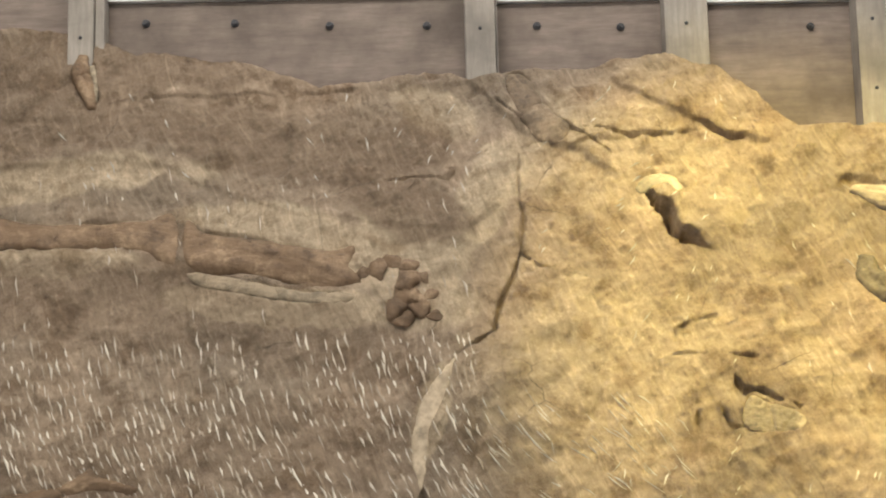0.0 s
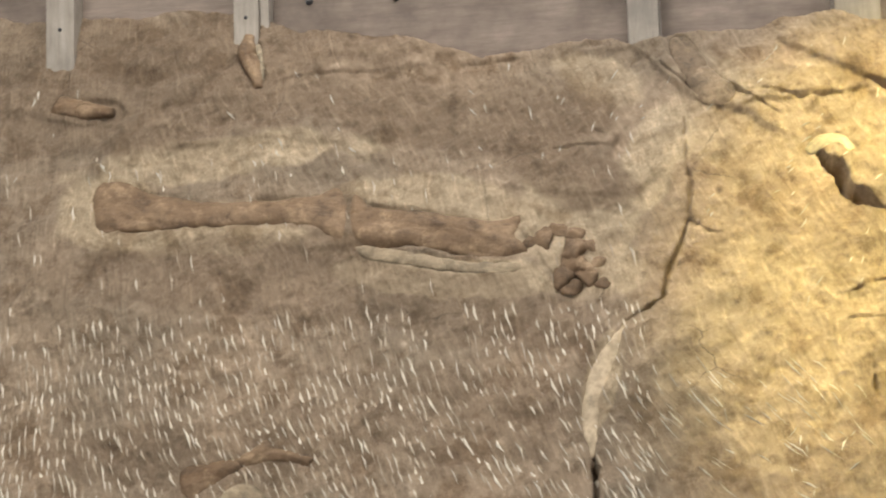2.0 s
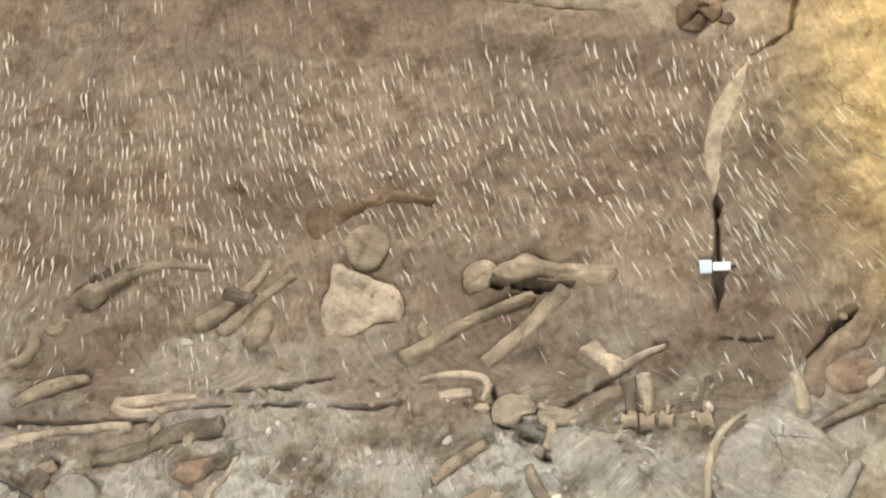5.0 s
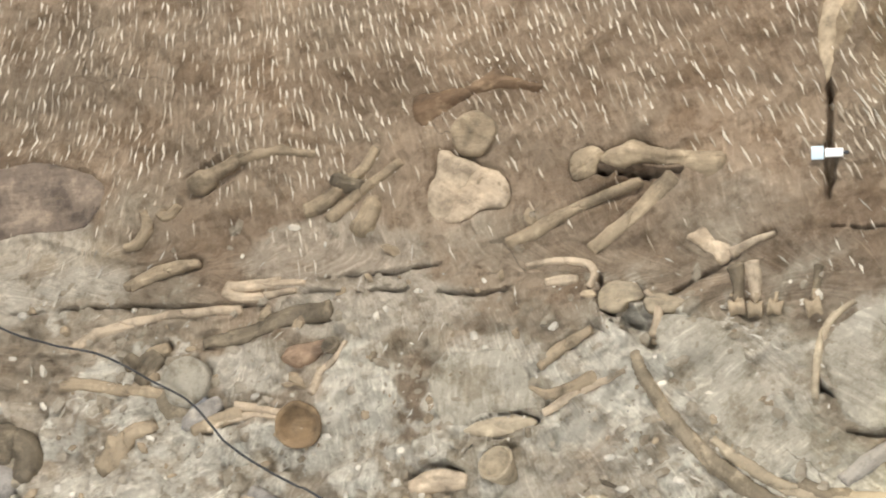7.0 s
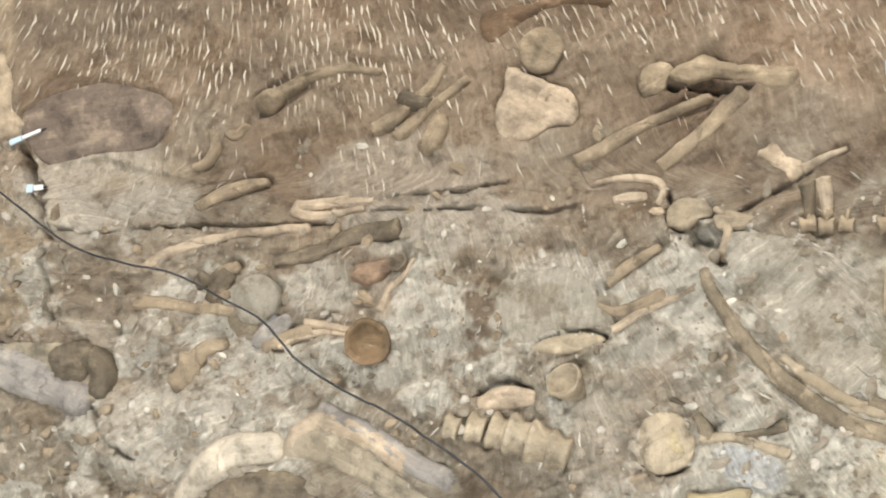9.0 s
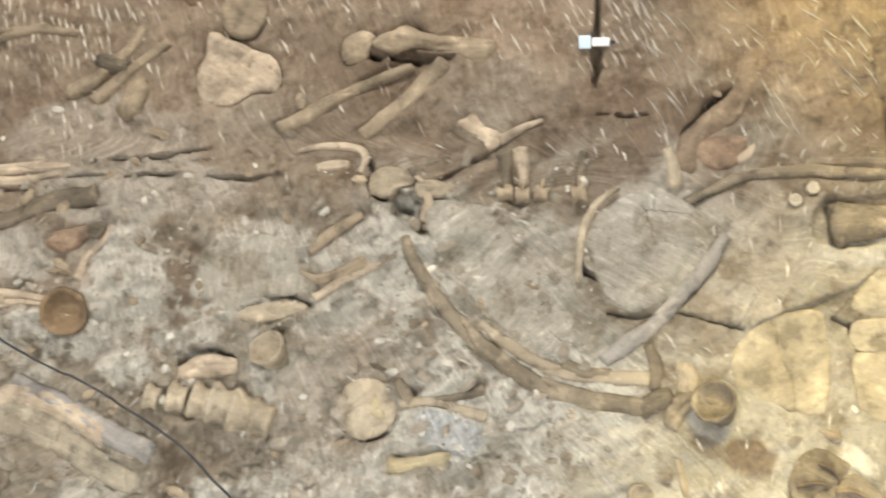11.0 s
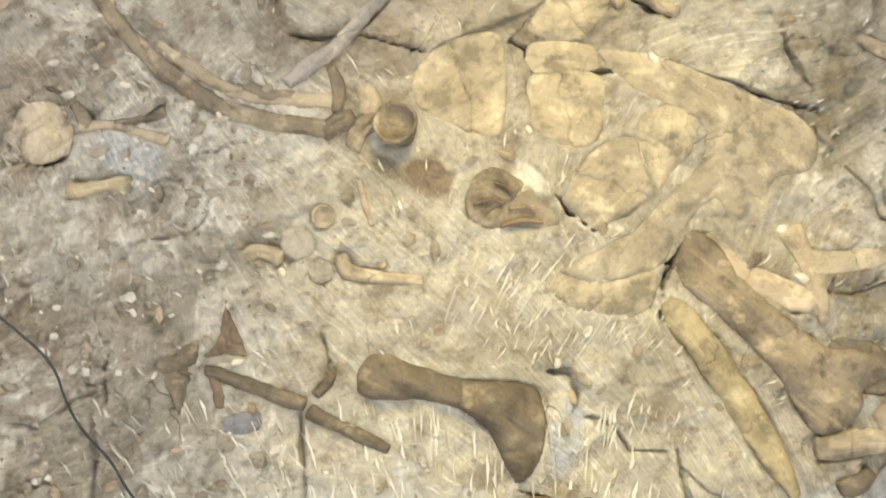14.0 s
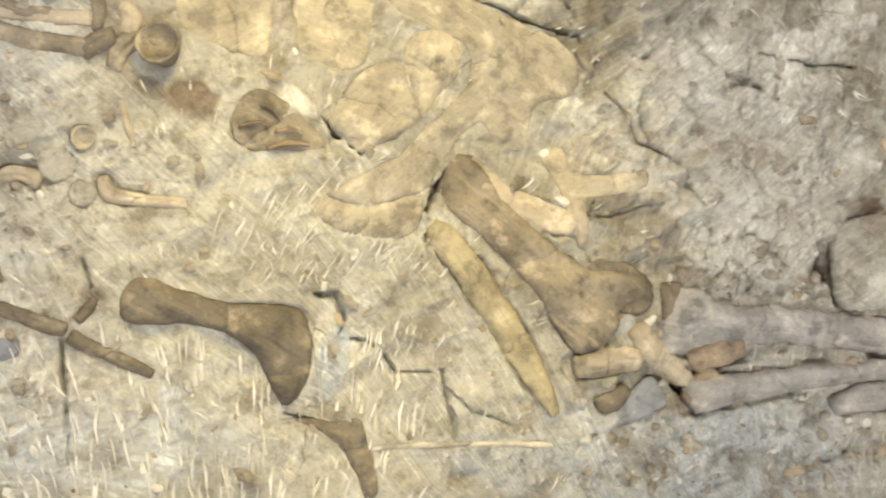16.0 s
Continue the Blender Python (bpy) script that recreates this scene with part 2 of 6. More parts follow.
def field(scale, octaves=5, rough=0.55, stretch=1.0, lean=0.0):
    """Smooth random field over the face, about -1 to 1."""
    total, size, weight = np.zeros_like(GU), scale, 1.0
    for _ in range(octaves):
        a = (GU * math.cos(lean) + GV * math.sin(lean)) / size + 40
        b = (GV * math.cos(lean) - GU * math.sin(lean)) / (size * stretch) + 40
        a, b = a - a.min(), b - b.min()
        lattice = rng.uniform(-1, 1, (int(b.max()) + 3, int(a.max()) + 3))
        i, j = a.astype(int), b.astype(int)
        p, q = a - i, b - j
        p, q = p * p * (3 - 2 * p), q * q * (3 - 2 * q)
        total += weight * ((lattice[j, i] * (1 - p) + lattice[j, i + 1] * p) * (1 - q) + (lattice[j + 1, i] * (1 - p) + lattice[j + 1, i + 1] * p) * q)
        size, weight = size / 2, weight * rough
    return total


def smooth(x):
    x = np.clip(x, 0, 1)
    return x * x * (3 - 2 * x)


WARP = field(0.5, 4)
WARP2 = field(0.25, 4)
ROUGH = field(0.12, 4, 0.6)
ZONES = {key: np.zeros_like(GU) for key in ("pale", "brown", "white", "blue")}
ZONES["lower"] = 0.92 * smooth((-0.35 - GV + 0.45 * WARP + 0.1 * WARP2) / 1.1) * (0.5 + 0.5 * smooth((GU + 1.7 + 0.3 * WARP) / 1.4))
CHIPS = field(0.07, 3, 0.6)
FACETS = field(0.3, 4, 0.55, 0.6, 0.5)
BROKEN = np.clip(smooth((-0.75 - GV) / 0.35) * smooth((0.1 - GU + 0.2 * WARP) / 0.6) + smooth((GU - 1.7 + 0.25 * WARP) / 0.5) * smooth((-0.9 - GV) / 0.5), 0, 1)
# crusts of whitish dust and rusty stains in the broken rock
crust, rust = field(0.28, 5, 0.62), field(0.35, 5, 0.6)
ZONES["white"] = 0.8 * smooth((crust - 0.28) / 0.3) * np.clip(BROKEN + 0.45 * ZONES["lower"], 0, 1)
ZONES["brown"] = 0.3 * smooth((rust - 0.42) / 0.4) * np.clip(BROKEN + 0.35, 0, 1)
HEIGHT = 0.028 * WARP + 0.006 * ROUGH
# conchoidal scallops with sharp ridges between, stronger in the broken rock
HEIGHT += (0.012 + 0.018 * BROKEN) * (1 - 2 * np.abs(FACETS)) + (0.003 + 0.007 * BROKEN) * (1 - 2 * np.abs(CHIPS))
HEIGHT += 0.024 * BROKEN * np.abs(field(0.22, 3, 0.5))
# ragged crevices between the pieces of broken rock
crevice = np.abs(field(0.34, 4, 0.5, 0.7, 0.3))
where = smooth(field(0.5, 3) * 1.5 + 0.1) * np.clip(0.3 + BROKEN, 0, 1) * smooth((-0.6 - GV) / 0.3)
HEIGHT -= 0.03 * where * smooth(1 - crevice / 0.045)
# rubble in the lower left and along the lower right
lumps = field(0.16, 4, 0.5)
rubble = smooth((-1.15 - GV) / 0.3) * smooth((-0.2 - GU + 0.2 * WARP) / 0.6) + smooth((GU - 1.9 + 0.2 * WARP) / 0.3) * smooth((-2.6 - GV) / 0.3)
HEIGHT += 0.035 * np.clip(rubble, 0, 1) * (np.floor(lumps * 3) / 3 + smooth((lumps * 3) % 1 * 4) / 3)


def window(u_lo, u_hi, v_lo, v_hi):
    i0, i1 = np.searchsorted(vs, (v_lo, v_hi))
    j0, j1 = np.searchsorted(us, (u_lo, u_hi))
    return slice(i0, max(i1, i0 + 1)), slice(j0, max(j1, j0 + 1))


def distance_to(line, reach):
    """Where the line of points passes, and how far the face's points near it lie from it."""
    pts = np.array([p[:2] for p in line])
    w = window(pts[:, 0].min() - reach, pts[:, 0].max() + reach, pts[:, 1].min() - reach, pts[:, 1].max() + reach)
    a, b = GU[w], GV[w]
    best = np.full(a.shape, 9.0)
    for (x0, y0), (x1, y1) in zip(pts[:-1], pts[1:]):
        dx, dy = x1 - x0, y1 - y0
        k = np.clip(((a - x0) * dx + (b - y0) * dy) / (dx * dx + dy * dy + 1e-9), 0, 1)
        best = np.minimum(best, np.hypot(a - x0 - k * dx, b - y0 - k * dy))
    return w, best


def zone(key, amount, u, v, ru, rv, degrees=0):
    """A patch of other tone with a ragged rim: other stone in places, painted shade in others."""
    reach = 1.5 * max(ru, rv)
    w = window(u - reach, u + reach, v - reach, v + reach)
    c, s = math.cos(radians(degrees)), math.sin(radians(degrees))
    a, b = GU[w] - u, GV[w] - v
    d = np.hypot((a * c + b * s) / ru, (b * c - a * s) / rv) + 0.24 * WARP2[w] + 0.12 * ROUGH[w]
    ZONES[key][w] = np.maximum(ZONES[key][w], amount * smooth((1.12 - d) / 0.3))


def ledge(rise, line):
    """A broken bed: the stone above the line stands out, with a sharp ragged lower edge."""
    u, v = np.array(line).T
    edge = np.interp(GU, u, v) + 0.02 * WARP2 + 0.008 * ROUGH
    span = smooth((GU - u[0]) / 0.12 + 0.5) * smooth((u[-1] - GU) / 0.12 + 0.5)
    up = GV - edge
    HEIGHT[:] += rise * span * smooth(up / 0.022 + 0.5) * smooth((0.5 - up) / 0.45)


CRACKS = []


def crack(width, depth, line):
    """A gaping crack with ragged sides, carved into the face."""
    CRACKS.append((width, depth, line))


SPECS = []


def bone(name, label, look_of, high, line):
    SPECS.append(("bone", name, label, look_of, high, line))


def plate(name, label, look_of, high, line):
    SPECS.append(("plate", name, label, look_of, high, line))


def lump(name, label, look_of, high, u, v, size):
    SPECS.append(("lump", name, label, look_of, high, [(u, v, size)]))


def disc(name, label, look_of, high, u, v, size):
    SPECS.append(("disc", name, label, look_of, high, [(u, v, size)]))


def cup(name, label, look_of, high, u, v, size):
    SPECS.append(("cup", name, label, look_of, high, [(u, v, size)]))


def drum(name, label, look_of, high, u, v, size):
    SPECS.append(("drum", name, label, look_of, high, [(u, v, size)]))


def mug(name, label, look_of, high, u, v, size):
    SPECS.append(("mug", name, label, look_of, high, [(u, v, size)]))


def vertebra(name, label, look_of, high, u, v, size):
    SPECS.append(("vertebra", name, label, look_of, high, [(u, v, size)]))


zone("pale", .8, -1.712, 1.441, 0.723, 0.114, 3)
zone("pale", .9, -2.227, 1.227, 0.233, 0.228, -0)
zone("pale", .9, -1.797, 1.031, 0.552, 0.077, -2)
zone("pale", .9, -0.727, 0.787, 0.525, 0.089, -6)
zone("pale", .8, -0.686, 1.165, 0.541, 0.108, -12)
zone("pale", .8, -0.150, 1.010, 0.290, 0.212, -20)
zone("pale", .8, -0.059, 0.839, 0.238, 0.209, -30)
zone("pale", .9, 0.202, 1.339, 0.149, 0.300, -20)
zone("pale", .6, -0.030, 1.782, 0.232, 0.142, -30)
zone("pale", .9, -0.053, 0.289, 0.064, 0.251, -15)
zone("pale", .5, 0.798, 1.456, 0.504, 0.333, -10)
zone("pale", .5, 0.702, 0.437, 0.511, 0.511, -10)
zone("brown", .7, -0.644, 1.598, 0.764, 0.168, -8)
zone("brown", .8, -0.120, 1.268, 0.271, 0.163, -30)
zone("brown", .6, -1.743, 1.755, 0.874, 0.175, -0)
zone("brown", .5, -1.650, 0.799, 0.490, 0.135, -4)
zone("brown", .5, -1.689, 0.024, 0.769, 0.154, -0)
zone("brown", .5, -0.323, 0.529, 0.372, 0.154, -0)
zone("brown", .4, -0.540, 0.140, 0.454, 0.225, -0)
zone("brown", .6, -1.615, 0.860, 0.738, 0.162, -0)
zone("brown", .8, -3.483, -0.424, 0.407, 0.168, -10)
zone("brown", .5, -4.252, -0.011, 0.165, 0.604, -0)
zone("pale", .9, -4.065, -0.131, 0.121, 0.414, -0)
zone("pale", .7, -3.884, -1.032, 0.308, 0.339, -0)
zone("pale", .6, -3.338, -0.686, 0.448, 0.082, -5)
zone("white", .6, -2.345, -1.185, 0.183, 0.126, -0)
zone("white", .6, -2.831, -1.836, 0.465, 0.230, -0)
zone("white", .7, -1.452, -1.230, 0.174, 0.191, -0)
zone("white", .8, -0.616, -1.823, 0.188, 0.092, -0)
zone("white", .7, -0.608, -1.822, 0.188, 0.115, -0)
zone("white", .6, -1.072, -1.412, 0.149, 0.094, -0)
zone("white", .6, -0.426, -1.758, 0.520, 0.252, -0)
zone("white", .5, -0.802, -2.090, 0.417, 0.275, -0)
zone("white", .6, -0.213, -2.427, 0.227, 0.136, -0)
zone("white", .7, 0.986, -2.847, 0.126, 0.208, -0)
zone("white", .5, 0.235, -3.045, 0.728, 0.206, -0)
zone("white", .4, 0.338, -2.181, 0.517, 0.227, -0)
zone("white", .5, 0.909, -1.156, 0.192, 0.071, -0)
zone("white", .5, 2.803, -3.253, 0.608, 0.257, -0)
zone("brown", .6, -0.029, -0.640, 0.540, 0.142, -0)
zone("brown", .5, -2.376, -0.672, 0.699, 0.154, -0)
zone("brown", .55, 0.441, -1.922, 0.083, 0.103, -0)
zone("brown", .6, -0.852, -1.701, 0.126, 0.092, -0)
zone("brown", .5, -0.839, -1.026, 0.129, 0.141, -0)
zone("brown", .7, -0.026, -0.859, 0.256, 0.141, 30)
# brown rim beside the block, with its shadow painted in
zone("brown", .7, 2.901, -2.463, 0.093, 0.231, -20)
# two shaded slopes, their shade painted brown
zone("brown", .55, -1.661, -1.199, 0.099, 0.145, -0)
zone("brown", .7, -1.678, -1.400, 0.131, 0.096, -20)
# shadow of the hollow round the limb end, painted brown
zone("brown", .9, 0.312, -0.655, 0.173, 0.166, -30)
# shade inside the socket hollow, put into the colour
zone("brown", .6, -0.861, -0.984, 0.129, 0.118, -0)
zone("white", .5, -0.222, -3.119, 0.625, 0.206, -0)
zone("white", .4, 0.483, -2.808, 0.415, 0.137, -0)
zone("brown", .5, 1.222, 0.441, 0.165, 0.078, -20)
zone("brown", .4, 0.977, 0.195, 0.092, 0.101, -0)
zone("white", .6, 1.007, -2.722, 0.105, 0.254, -10)
zone("pale", .5, 1.622, 0.353, 0.142, 0.366, 40)
zone("brown", .6, -1.689, 2.042, 0.812, 0.268, -0)
zone("brown", .45, -0.557, 1.686, 0.640, 0.169, -8)
zone("brown", .5, -2.584, 2.024, 0.672, 0.277, -0)
zone("brown", 0.6, -2.128, 1.786, 1.134, 0.272, 0)
zone("brown", 0.5, -0.538, 1.560, 0.650, 0.168, -12)
zone("brown", 0.5, -0.823, 0.664, 0.624, 0.134, -6)
zone("brown", 0.35, -1.898, 0.862, 0.676, 0.131, 0)
zone("brown", 0.45, -0.776, -0.545, 0.483, 0.235, 0)
zone("brown", 0.4, -1.124, 0.106, 0.598, 0.155, 0)
zone("white", 0.5, -3.459, -0.762, 0.476, 0.220, 0)
zone("white", 0.28, -2.018, -0.719, 0.384, 0.161, 0)
zone("white", 0.4, -1.860, -0.932, 0.432, 0.134, 0)
zone("white", 0.4, -0.419, -1.182, 0.320, 0.202, 0)
zone("white", 0.5, -0.591, -1.640, 0.400, 0.246, 0)
zone("white", 0.5, -1.388, -1.160, 0.198, 0.148, 0)
zone("white", 0.55, 2.655, -2.237, 0.480, 0.376, 0)
zone("white", 0.5, 2.438, -1.905, 0.432, 0.242, 0)
zone("white", 0.6, 2.534, -3.220, 0.360, 0.134, 0)
zone("white", 0.4, 1.627, -3.033, 0.345, 0.232, 0)
zone("brown", 0.4, 0.118, -1.396, 0.320, 0.134, -20)
zone("brown", 0.5, 0.158, -1.686, 0.126, 0.094, 0)
zone("white", 0.9, 0.828, -1.926, 0.116, 0.035, -38)
zone("white", 0.9, 0.984, -2.058, 0.126, 0.033, -44)
zone("white", 0.8, 1.098, -2.118, 0.067, 0.026, 10)
# bluish daylight low on the face, painted as tone
zone("blue", 0.6, 2.319, -3.323, 0.828, 0.206, 0)
zone("blue", 0.45, 0.251, -3.192, 0.520, 0.157, 0)
zone("white", 0.75, 2.631, -2.461, 0.408, 0.188, 0)
zone("white", 0.6, 2.558, -2.148, 0.480, 0.323, 0)
zone("white", 0.6, 2.754, -3.161, 0.450, 0.168, 0)
zone("white", 0.5, 1.516, -2.858, 0.264, 0.222, 0)
zone("white", 0.4, 0.062, -2.338, 0.304, 0.192, 0)
ledge(0.012, [(-2.012, 1.528), (-1.332, 1.517), (-0.947, 1.376), (-0.645, 1.258), (-0.203, 1.178), (0.114, 1.125)])
ledge(0.01, [(-1.514, 1.851), (-1.155, 1.869), (-0.795, 1.900), (-0.562, 1.910), (-0.329, 1.919)])
ledge(0.028, [(0.138, 1.921), (0.287, 1.771), (0.407, 1.626), (0.580, 1.552), (0.769, 1.395)])
ledge(0.03, [(0.784, 1.901), (0.978, 1.766), (1.123, 1.682), (1.289, 1.584), (1.465, 1.572)])
ledge(0.025, [(0.554, 1.544), (0.938, 1.610), (1.142, 1.625)])
ledge(0.012, [(-2.814, 1.768), (-2.426, 1.692), (-2.246, 1.745), (-1.876, 1.762), (-1.693, 1.784)])
ledge(0.02, [(-3.683, -0.660), (-3.416, -0.615), (-3.025, -0.746), (-2.686, -0.776)])
ledge(0.03, [(0.442, -1.453), (0.653, -1.375), (0.823, -1.298), (0.930, -1.231), (1.058, -1.218)])
crack(0.015, .05, [(0.330, 1.015), (0.286, 0.878), (0.233, 0.772), (0.203, 0.652), (0.131, 0.584), (0.048, 0.535)])
crack(0.017, .04, [(0.330, 1.015), (0.420, 0.950), (0.548, 0.921), (0.605, 0.902)])
crack(0.026, .06, [(0.166, 1.904), (0.300, 1.778), (0.418, 1.646), (0.478, 1.611)])
crack(0.022, .05, [(0.330, 1.872), (0.449, 1.738), (0.557, 1.669), (0.661, 1.570), (0.798, 1.456)])
crack(0.015, .04, [(0.641, 1.633), (0.885, 1.588), (1.110, 1.621)])
crack(0.021, .05, [(0.838, 1.882), (0.954, 1.780)])
crack(0.021, .05, [(1.119, 1.698), (1.302, 1.595), (1.452, 1.617)])
crack(0.008, .012, [(-0.649, 1.916), (-0.493, 1.906), (-0.363, 1.914), (-0.312, 1.831)])
crack(0.008, .012, [(-1.514, 1.854), (-1.224, 1.869), (-0.962, 1.886), (-0.806, 1.899)])
crack(0.010, .02, [(-0.265, 1.424), (-0.091, 1.430), (0.033, 1.408), (0.059, 1.452), (-0.039, 1.503)])
crack(0.010, .03, [(0.349, 1.542), (0.337, 1.332), (0.352, 1.185), (0.330, 1.015)])
crack(0.031, .05, [(-0.108, 0.002), (-0.103, -0.164), (-0.107, -0.303), (-0.101, -0.439), (-0.117, -0.594)])
crack(0.036, .04, [(-0.099, 0.005), (-0.101, -0.191), (-0.099, -0.328), (-0.115, -0.484), (-0.126, -0.605)])
crack(0.018, .05, [(-3.638, -0.937), (-3.365, -0.959), (-3.104, -0.936), (-2.873, -0.919), (-2.668, -0.932), (-2.494, -0.917), (-2.249, -0.907)])
crack(0.014, .05, [(-2.249, -0.907), (-2.109, -0.859), (-1.917, -0.868), (-1.729, -0.863), (-1.544, -0.879), (-1.407, -0.885), (-1.251, -0.848)])
crack(0.014, .05, [(-2.077, -0.808), (-1.922, -0.798), (-1.781, -0.793), (-1.597, -0.756)])
crack(0.015, .05, [(-0.738, -0.902), (-0.623, -0.844), (-0.508, -0.784), (-0.435, -0.742)])
crack(0.011, .04, [(-0.107, -0.638), (-0.006, -0.645), (0.090, -0.643)])
crack(0.078, .12, [(-3.837, -0.568), (-3.774, -0.700), (-3.698, -0.830), (-3.637, -0.958), (-3.604, -0.996)])
crack(0.025, .06, [(-3.604, -0.996), (-3.648, -1.084), (-3.599, -1.233), (-3.554, -1.356)])
crack(0.029, .05, [(-3.366, -1.427), (-3.320, -1.570), (-3.345, -1.689), (-3.263, -1.804), (-3.223, -2.010)])
crack(0.012, .04, [(-3.296, -1.758), (-3.188, -1.871), (-3.090, -1.925)])
crack(0.015, .05, [(-0.060, -1.407), (0.065, -1.416), (0.190, -1.397), (0.316, -1.423), (0.432, -1.457)])
crack(0.013, .04, [(0.621, -1.556), (0.842, -1.557), (1.054, -1.529), (1.266, -1.505), (1.543, -1.554)])
crack(0.015, .05, [(0.748, -1.410), (0.811, -1.437), (0.821, -1.490), (0.846, -1.553)])
crack(0.011, .03, [(0.736, -1.576), (0.652, -1.661), (0.610, -1.703)])
crack(0.010, .03, [(0.652, -1.619), (0.704, -1.702), (0.714, -1.765)])
crack(0.033, .08, [(0.087, -1.542), (0.119, -1.626), (0.089, -1.689)])
crack(0.083, .1, [(0.245, -1.698), (0.318, -1.738), (0.364, -1.790)])
crack(0.013, .05, [(1.543, -1.554), (1.691, -1.605), (1.818, -1.646), (1.913, -1.677)])
crack(0.011, .04, [(1.764, -1.326), (1.782, -1.433), (1.884, -1.603)])
crack(0.053, .06, [(1.493, -0.960), (1.555, -1.090), (1.620, -1.067)])
crack(0.043, .06, [(1.143, -1.206), (1.249, -1.269), (1.356, -1.311)])
crack(0.030, .09, [(1.414, -2.146), (1.349, -2.262), (1.306, -2.336), (1.310, -2.472)])
crack(0.017, .05, [(1.370, -2.936), (1.391, -3.041), (1.413, -3.125), (1.423, -3.252)])
crack(0.008, .03, [(1.199, -2.938), (1.370, -2.931)])
crack(0.009, .03, [(1.391, -2.999), (1.478, -3.084), (1.651, -3.150)])
crack(0.008, .03, [(-0.021, -2.776), (-0.014, -2.960), (0.000, -3.226)])
crack(0.010, .04, [(-0.772, -2.709), (-0.762, -2.951), (-0.771, -3.212)])
crack(0.008, .03, [(-0.653, -2.952), (-0.662, -3.214)])
crack(0.010, .04, [(0.040, -2.448), (0.081, -2.592)])
crack(0.011, .04, [(1.762, -1.369), (1.817, -1.517), (1.872, -1.601)])
crack(0.031, .06, [(1.806, -1.640), (1.904, -1.660)])
crack(0.011, .04, [(2.003, -1.877), (2.102, -1.983), (2.136, -2.068), (2.291, -2.121)])
crack(0.009, .03, [(1.739, -2.351), (1.892, -2.346), (2.024, -2.357), (2.157, -2.314), (2.309, -2.282)])
crack(0.013, .05, [(1.457, -2.104), (1.587, -2.219), (1.674, -2.325)])
crack(0.015, .05, [(0.944, -1.991), (1.008, -2.074), (1.082, -2.126)])
crack(0.042, .06, [(0.891, -2.638), (0.965, -2.639), (0.997, -2.722), (0.975, -2.795)])
crack(0.013, .04, [(0.975, -2.795), (1.092, -2.817), (1.156, -2.870), (1.199, -2.938)])
crack(0.011, .04, [(0.775, -3.074), (0.901, -3.117), (1.071, -3.225)])
crack(0.018, .05, [(2.655, -1.712), (2.851, -1.741), (3.100, -1.759)])
crack(0.091, .06, [(2.522, -1.792), (2.655, -1.857)])
crack(0.011, .03, [(2.109, -1.887), (2.202, -2.083), (2.319, -2.149), (2.414, -2.326), (2.462, -2.437)])
crack(0.070, .1, [(2.939, -2.418), (2.926, -2.554), (2.989, -2.657)])
crack(0.053, .08, [(2.096, -2.774), (2.177, -2.875), (2.272, -2.988), (2.355, -3.068)])
crack(0.063, .08, [(-0.104, -1.270), (-0.157, -1.249), (-0.169, -1.164)])
crack(0.011, .04, [(0.958, -0.574), (0.967, -0.707), (0.975, -0.948)])
crack(0.044, .07, [(-0.979, -0.388), (-0.846, -0.404), (-0.672, -0.398)])
crack(0.073, .06, [(-0.967, -0.943), (-0.914, -0.974), (-0.809, -1.004)])
crack(0.02, 0.05, [(-0.370, 0.994), (-0.347, 0.923), (-0.353, 0.868)])
crack(0.075, 0.12, [(-0.853, -0.392), (-0.768, -0.409), (-0.667, -0.404)])
crack(0.05, 0.08, [(-0.997, -0.386), (-0.931, -0.407), (-0.887, -0.409)])
crack(0.17, 0.09, [(-0.907, -1.006), (-0.782, -0.996)])
crack(0.06, 0.06, [(-0.968, -0.819), (-0.947, -0.890), (-0.961, -0.979)])
# more of the socket hollow's shade, painted brown
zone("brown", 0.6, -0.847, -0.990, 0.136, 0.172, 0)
crack(0.014, 0.05, [(-1.191, -1.197), (-1.128, -1.140), (-1.040, -1.068)])
crack(0.016, 0.05, [(-1.173, -1.256), (-1.140, -1.337), (-1.052, -1.266), (-0.955, -1.247)])
crack(0.014, 0.05, [(-1.449, -1.402), (-1.354, -1.359), (-1.234, -1.347), (-1.177, -1.376)])
# shadow along the slab's left side, painted brown
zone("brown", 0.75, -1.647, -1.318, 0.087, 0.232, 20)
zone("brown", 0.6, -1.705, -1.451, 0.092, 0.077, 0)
crack(0.035, 0.09, [(-1.653, -1.598), (-1.596, -1.560), (-1.519, -1.552), (-1.450, -1.585)])
crack(0.03, 0.06, [(-0.875, -1.963), (-0.844, -2.003)])
crack(0.025, 0.06, [(-1.001, -1.885), (-0.927, -1.882), (-0.859, -1.847)])
zone("blue", 0.8, -0.657, -1.849, 0.124, 0.081, -20)
zone("white", 0.7, -0.812, -1.879, 0.084, 0.061, 0)
zone("white", 0.7, -1.337, -1.638, 0.040, 0.148, 10)
zone("white", 0.6, -2.015, -2.063, 0.161, 0.103, 0)
crack(0.05, 0.08, [(0.220, -0.717), (0.302, -0.643), (0.404, -0.543)])
crack(0.03, 0.07, [(0.919, -1.985), (0.960, -2.047), (1.051, -2.121)])
zone("white", 0.7, 1.335, -1.773, 0.092, 0.122, 0)
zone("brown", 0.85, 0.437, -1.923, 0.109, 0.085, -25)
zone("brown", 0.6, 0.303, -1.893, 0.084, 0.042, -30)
zone("blue", 0.8, -0.635, -1.855, 0.124, 0.081, -20)
zone("white", 0.8, -0.685, -2.140, 0.080, 0.112, 0)
crack(0.035, 0.08, [(1.338, -2.238), (1.324, -2.322), (1.311, -2.428)])
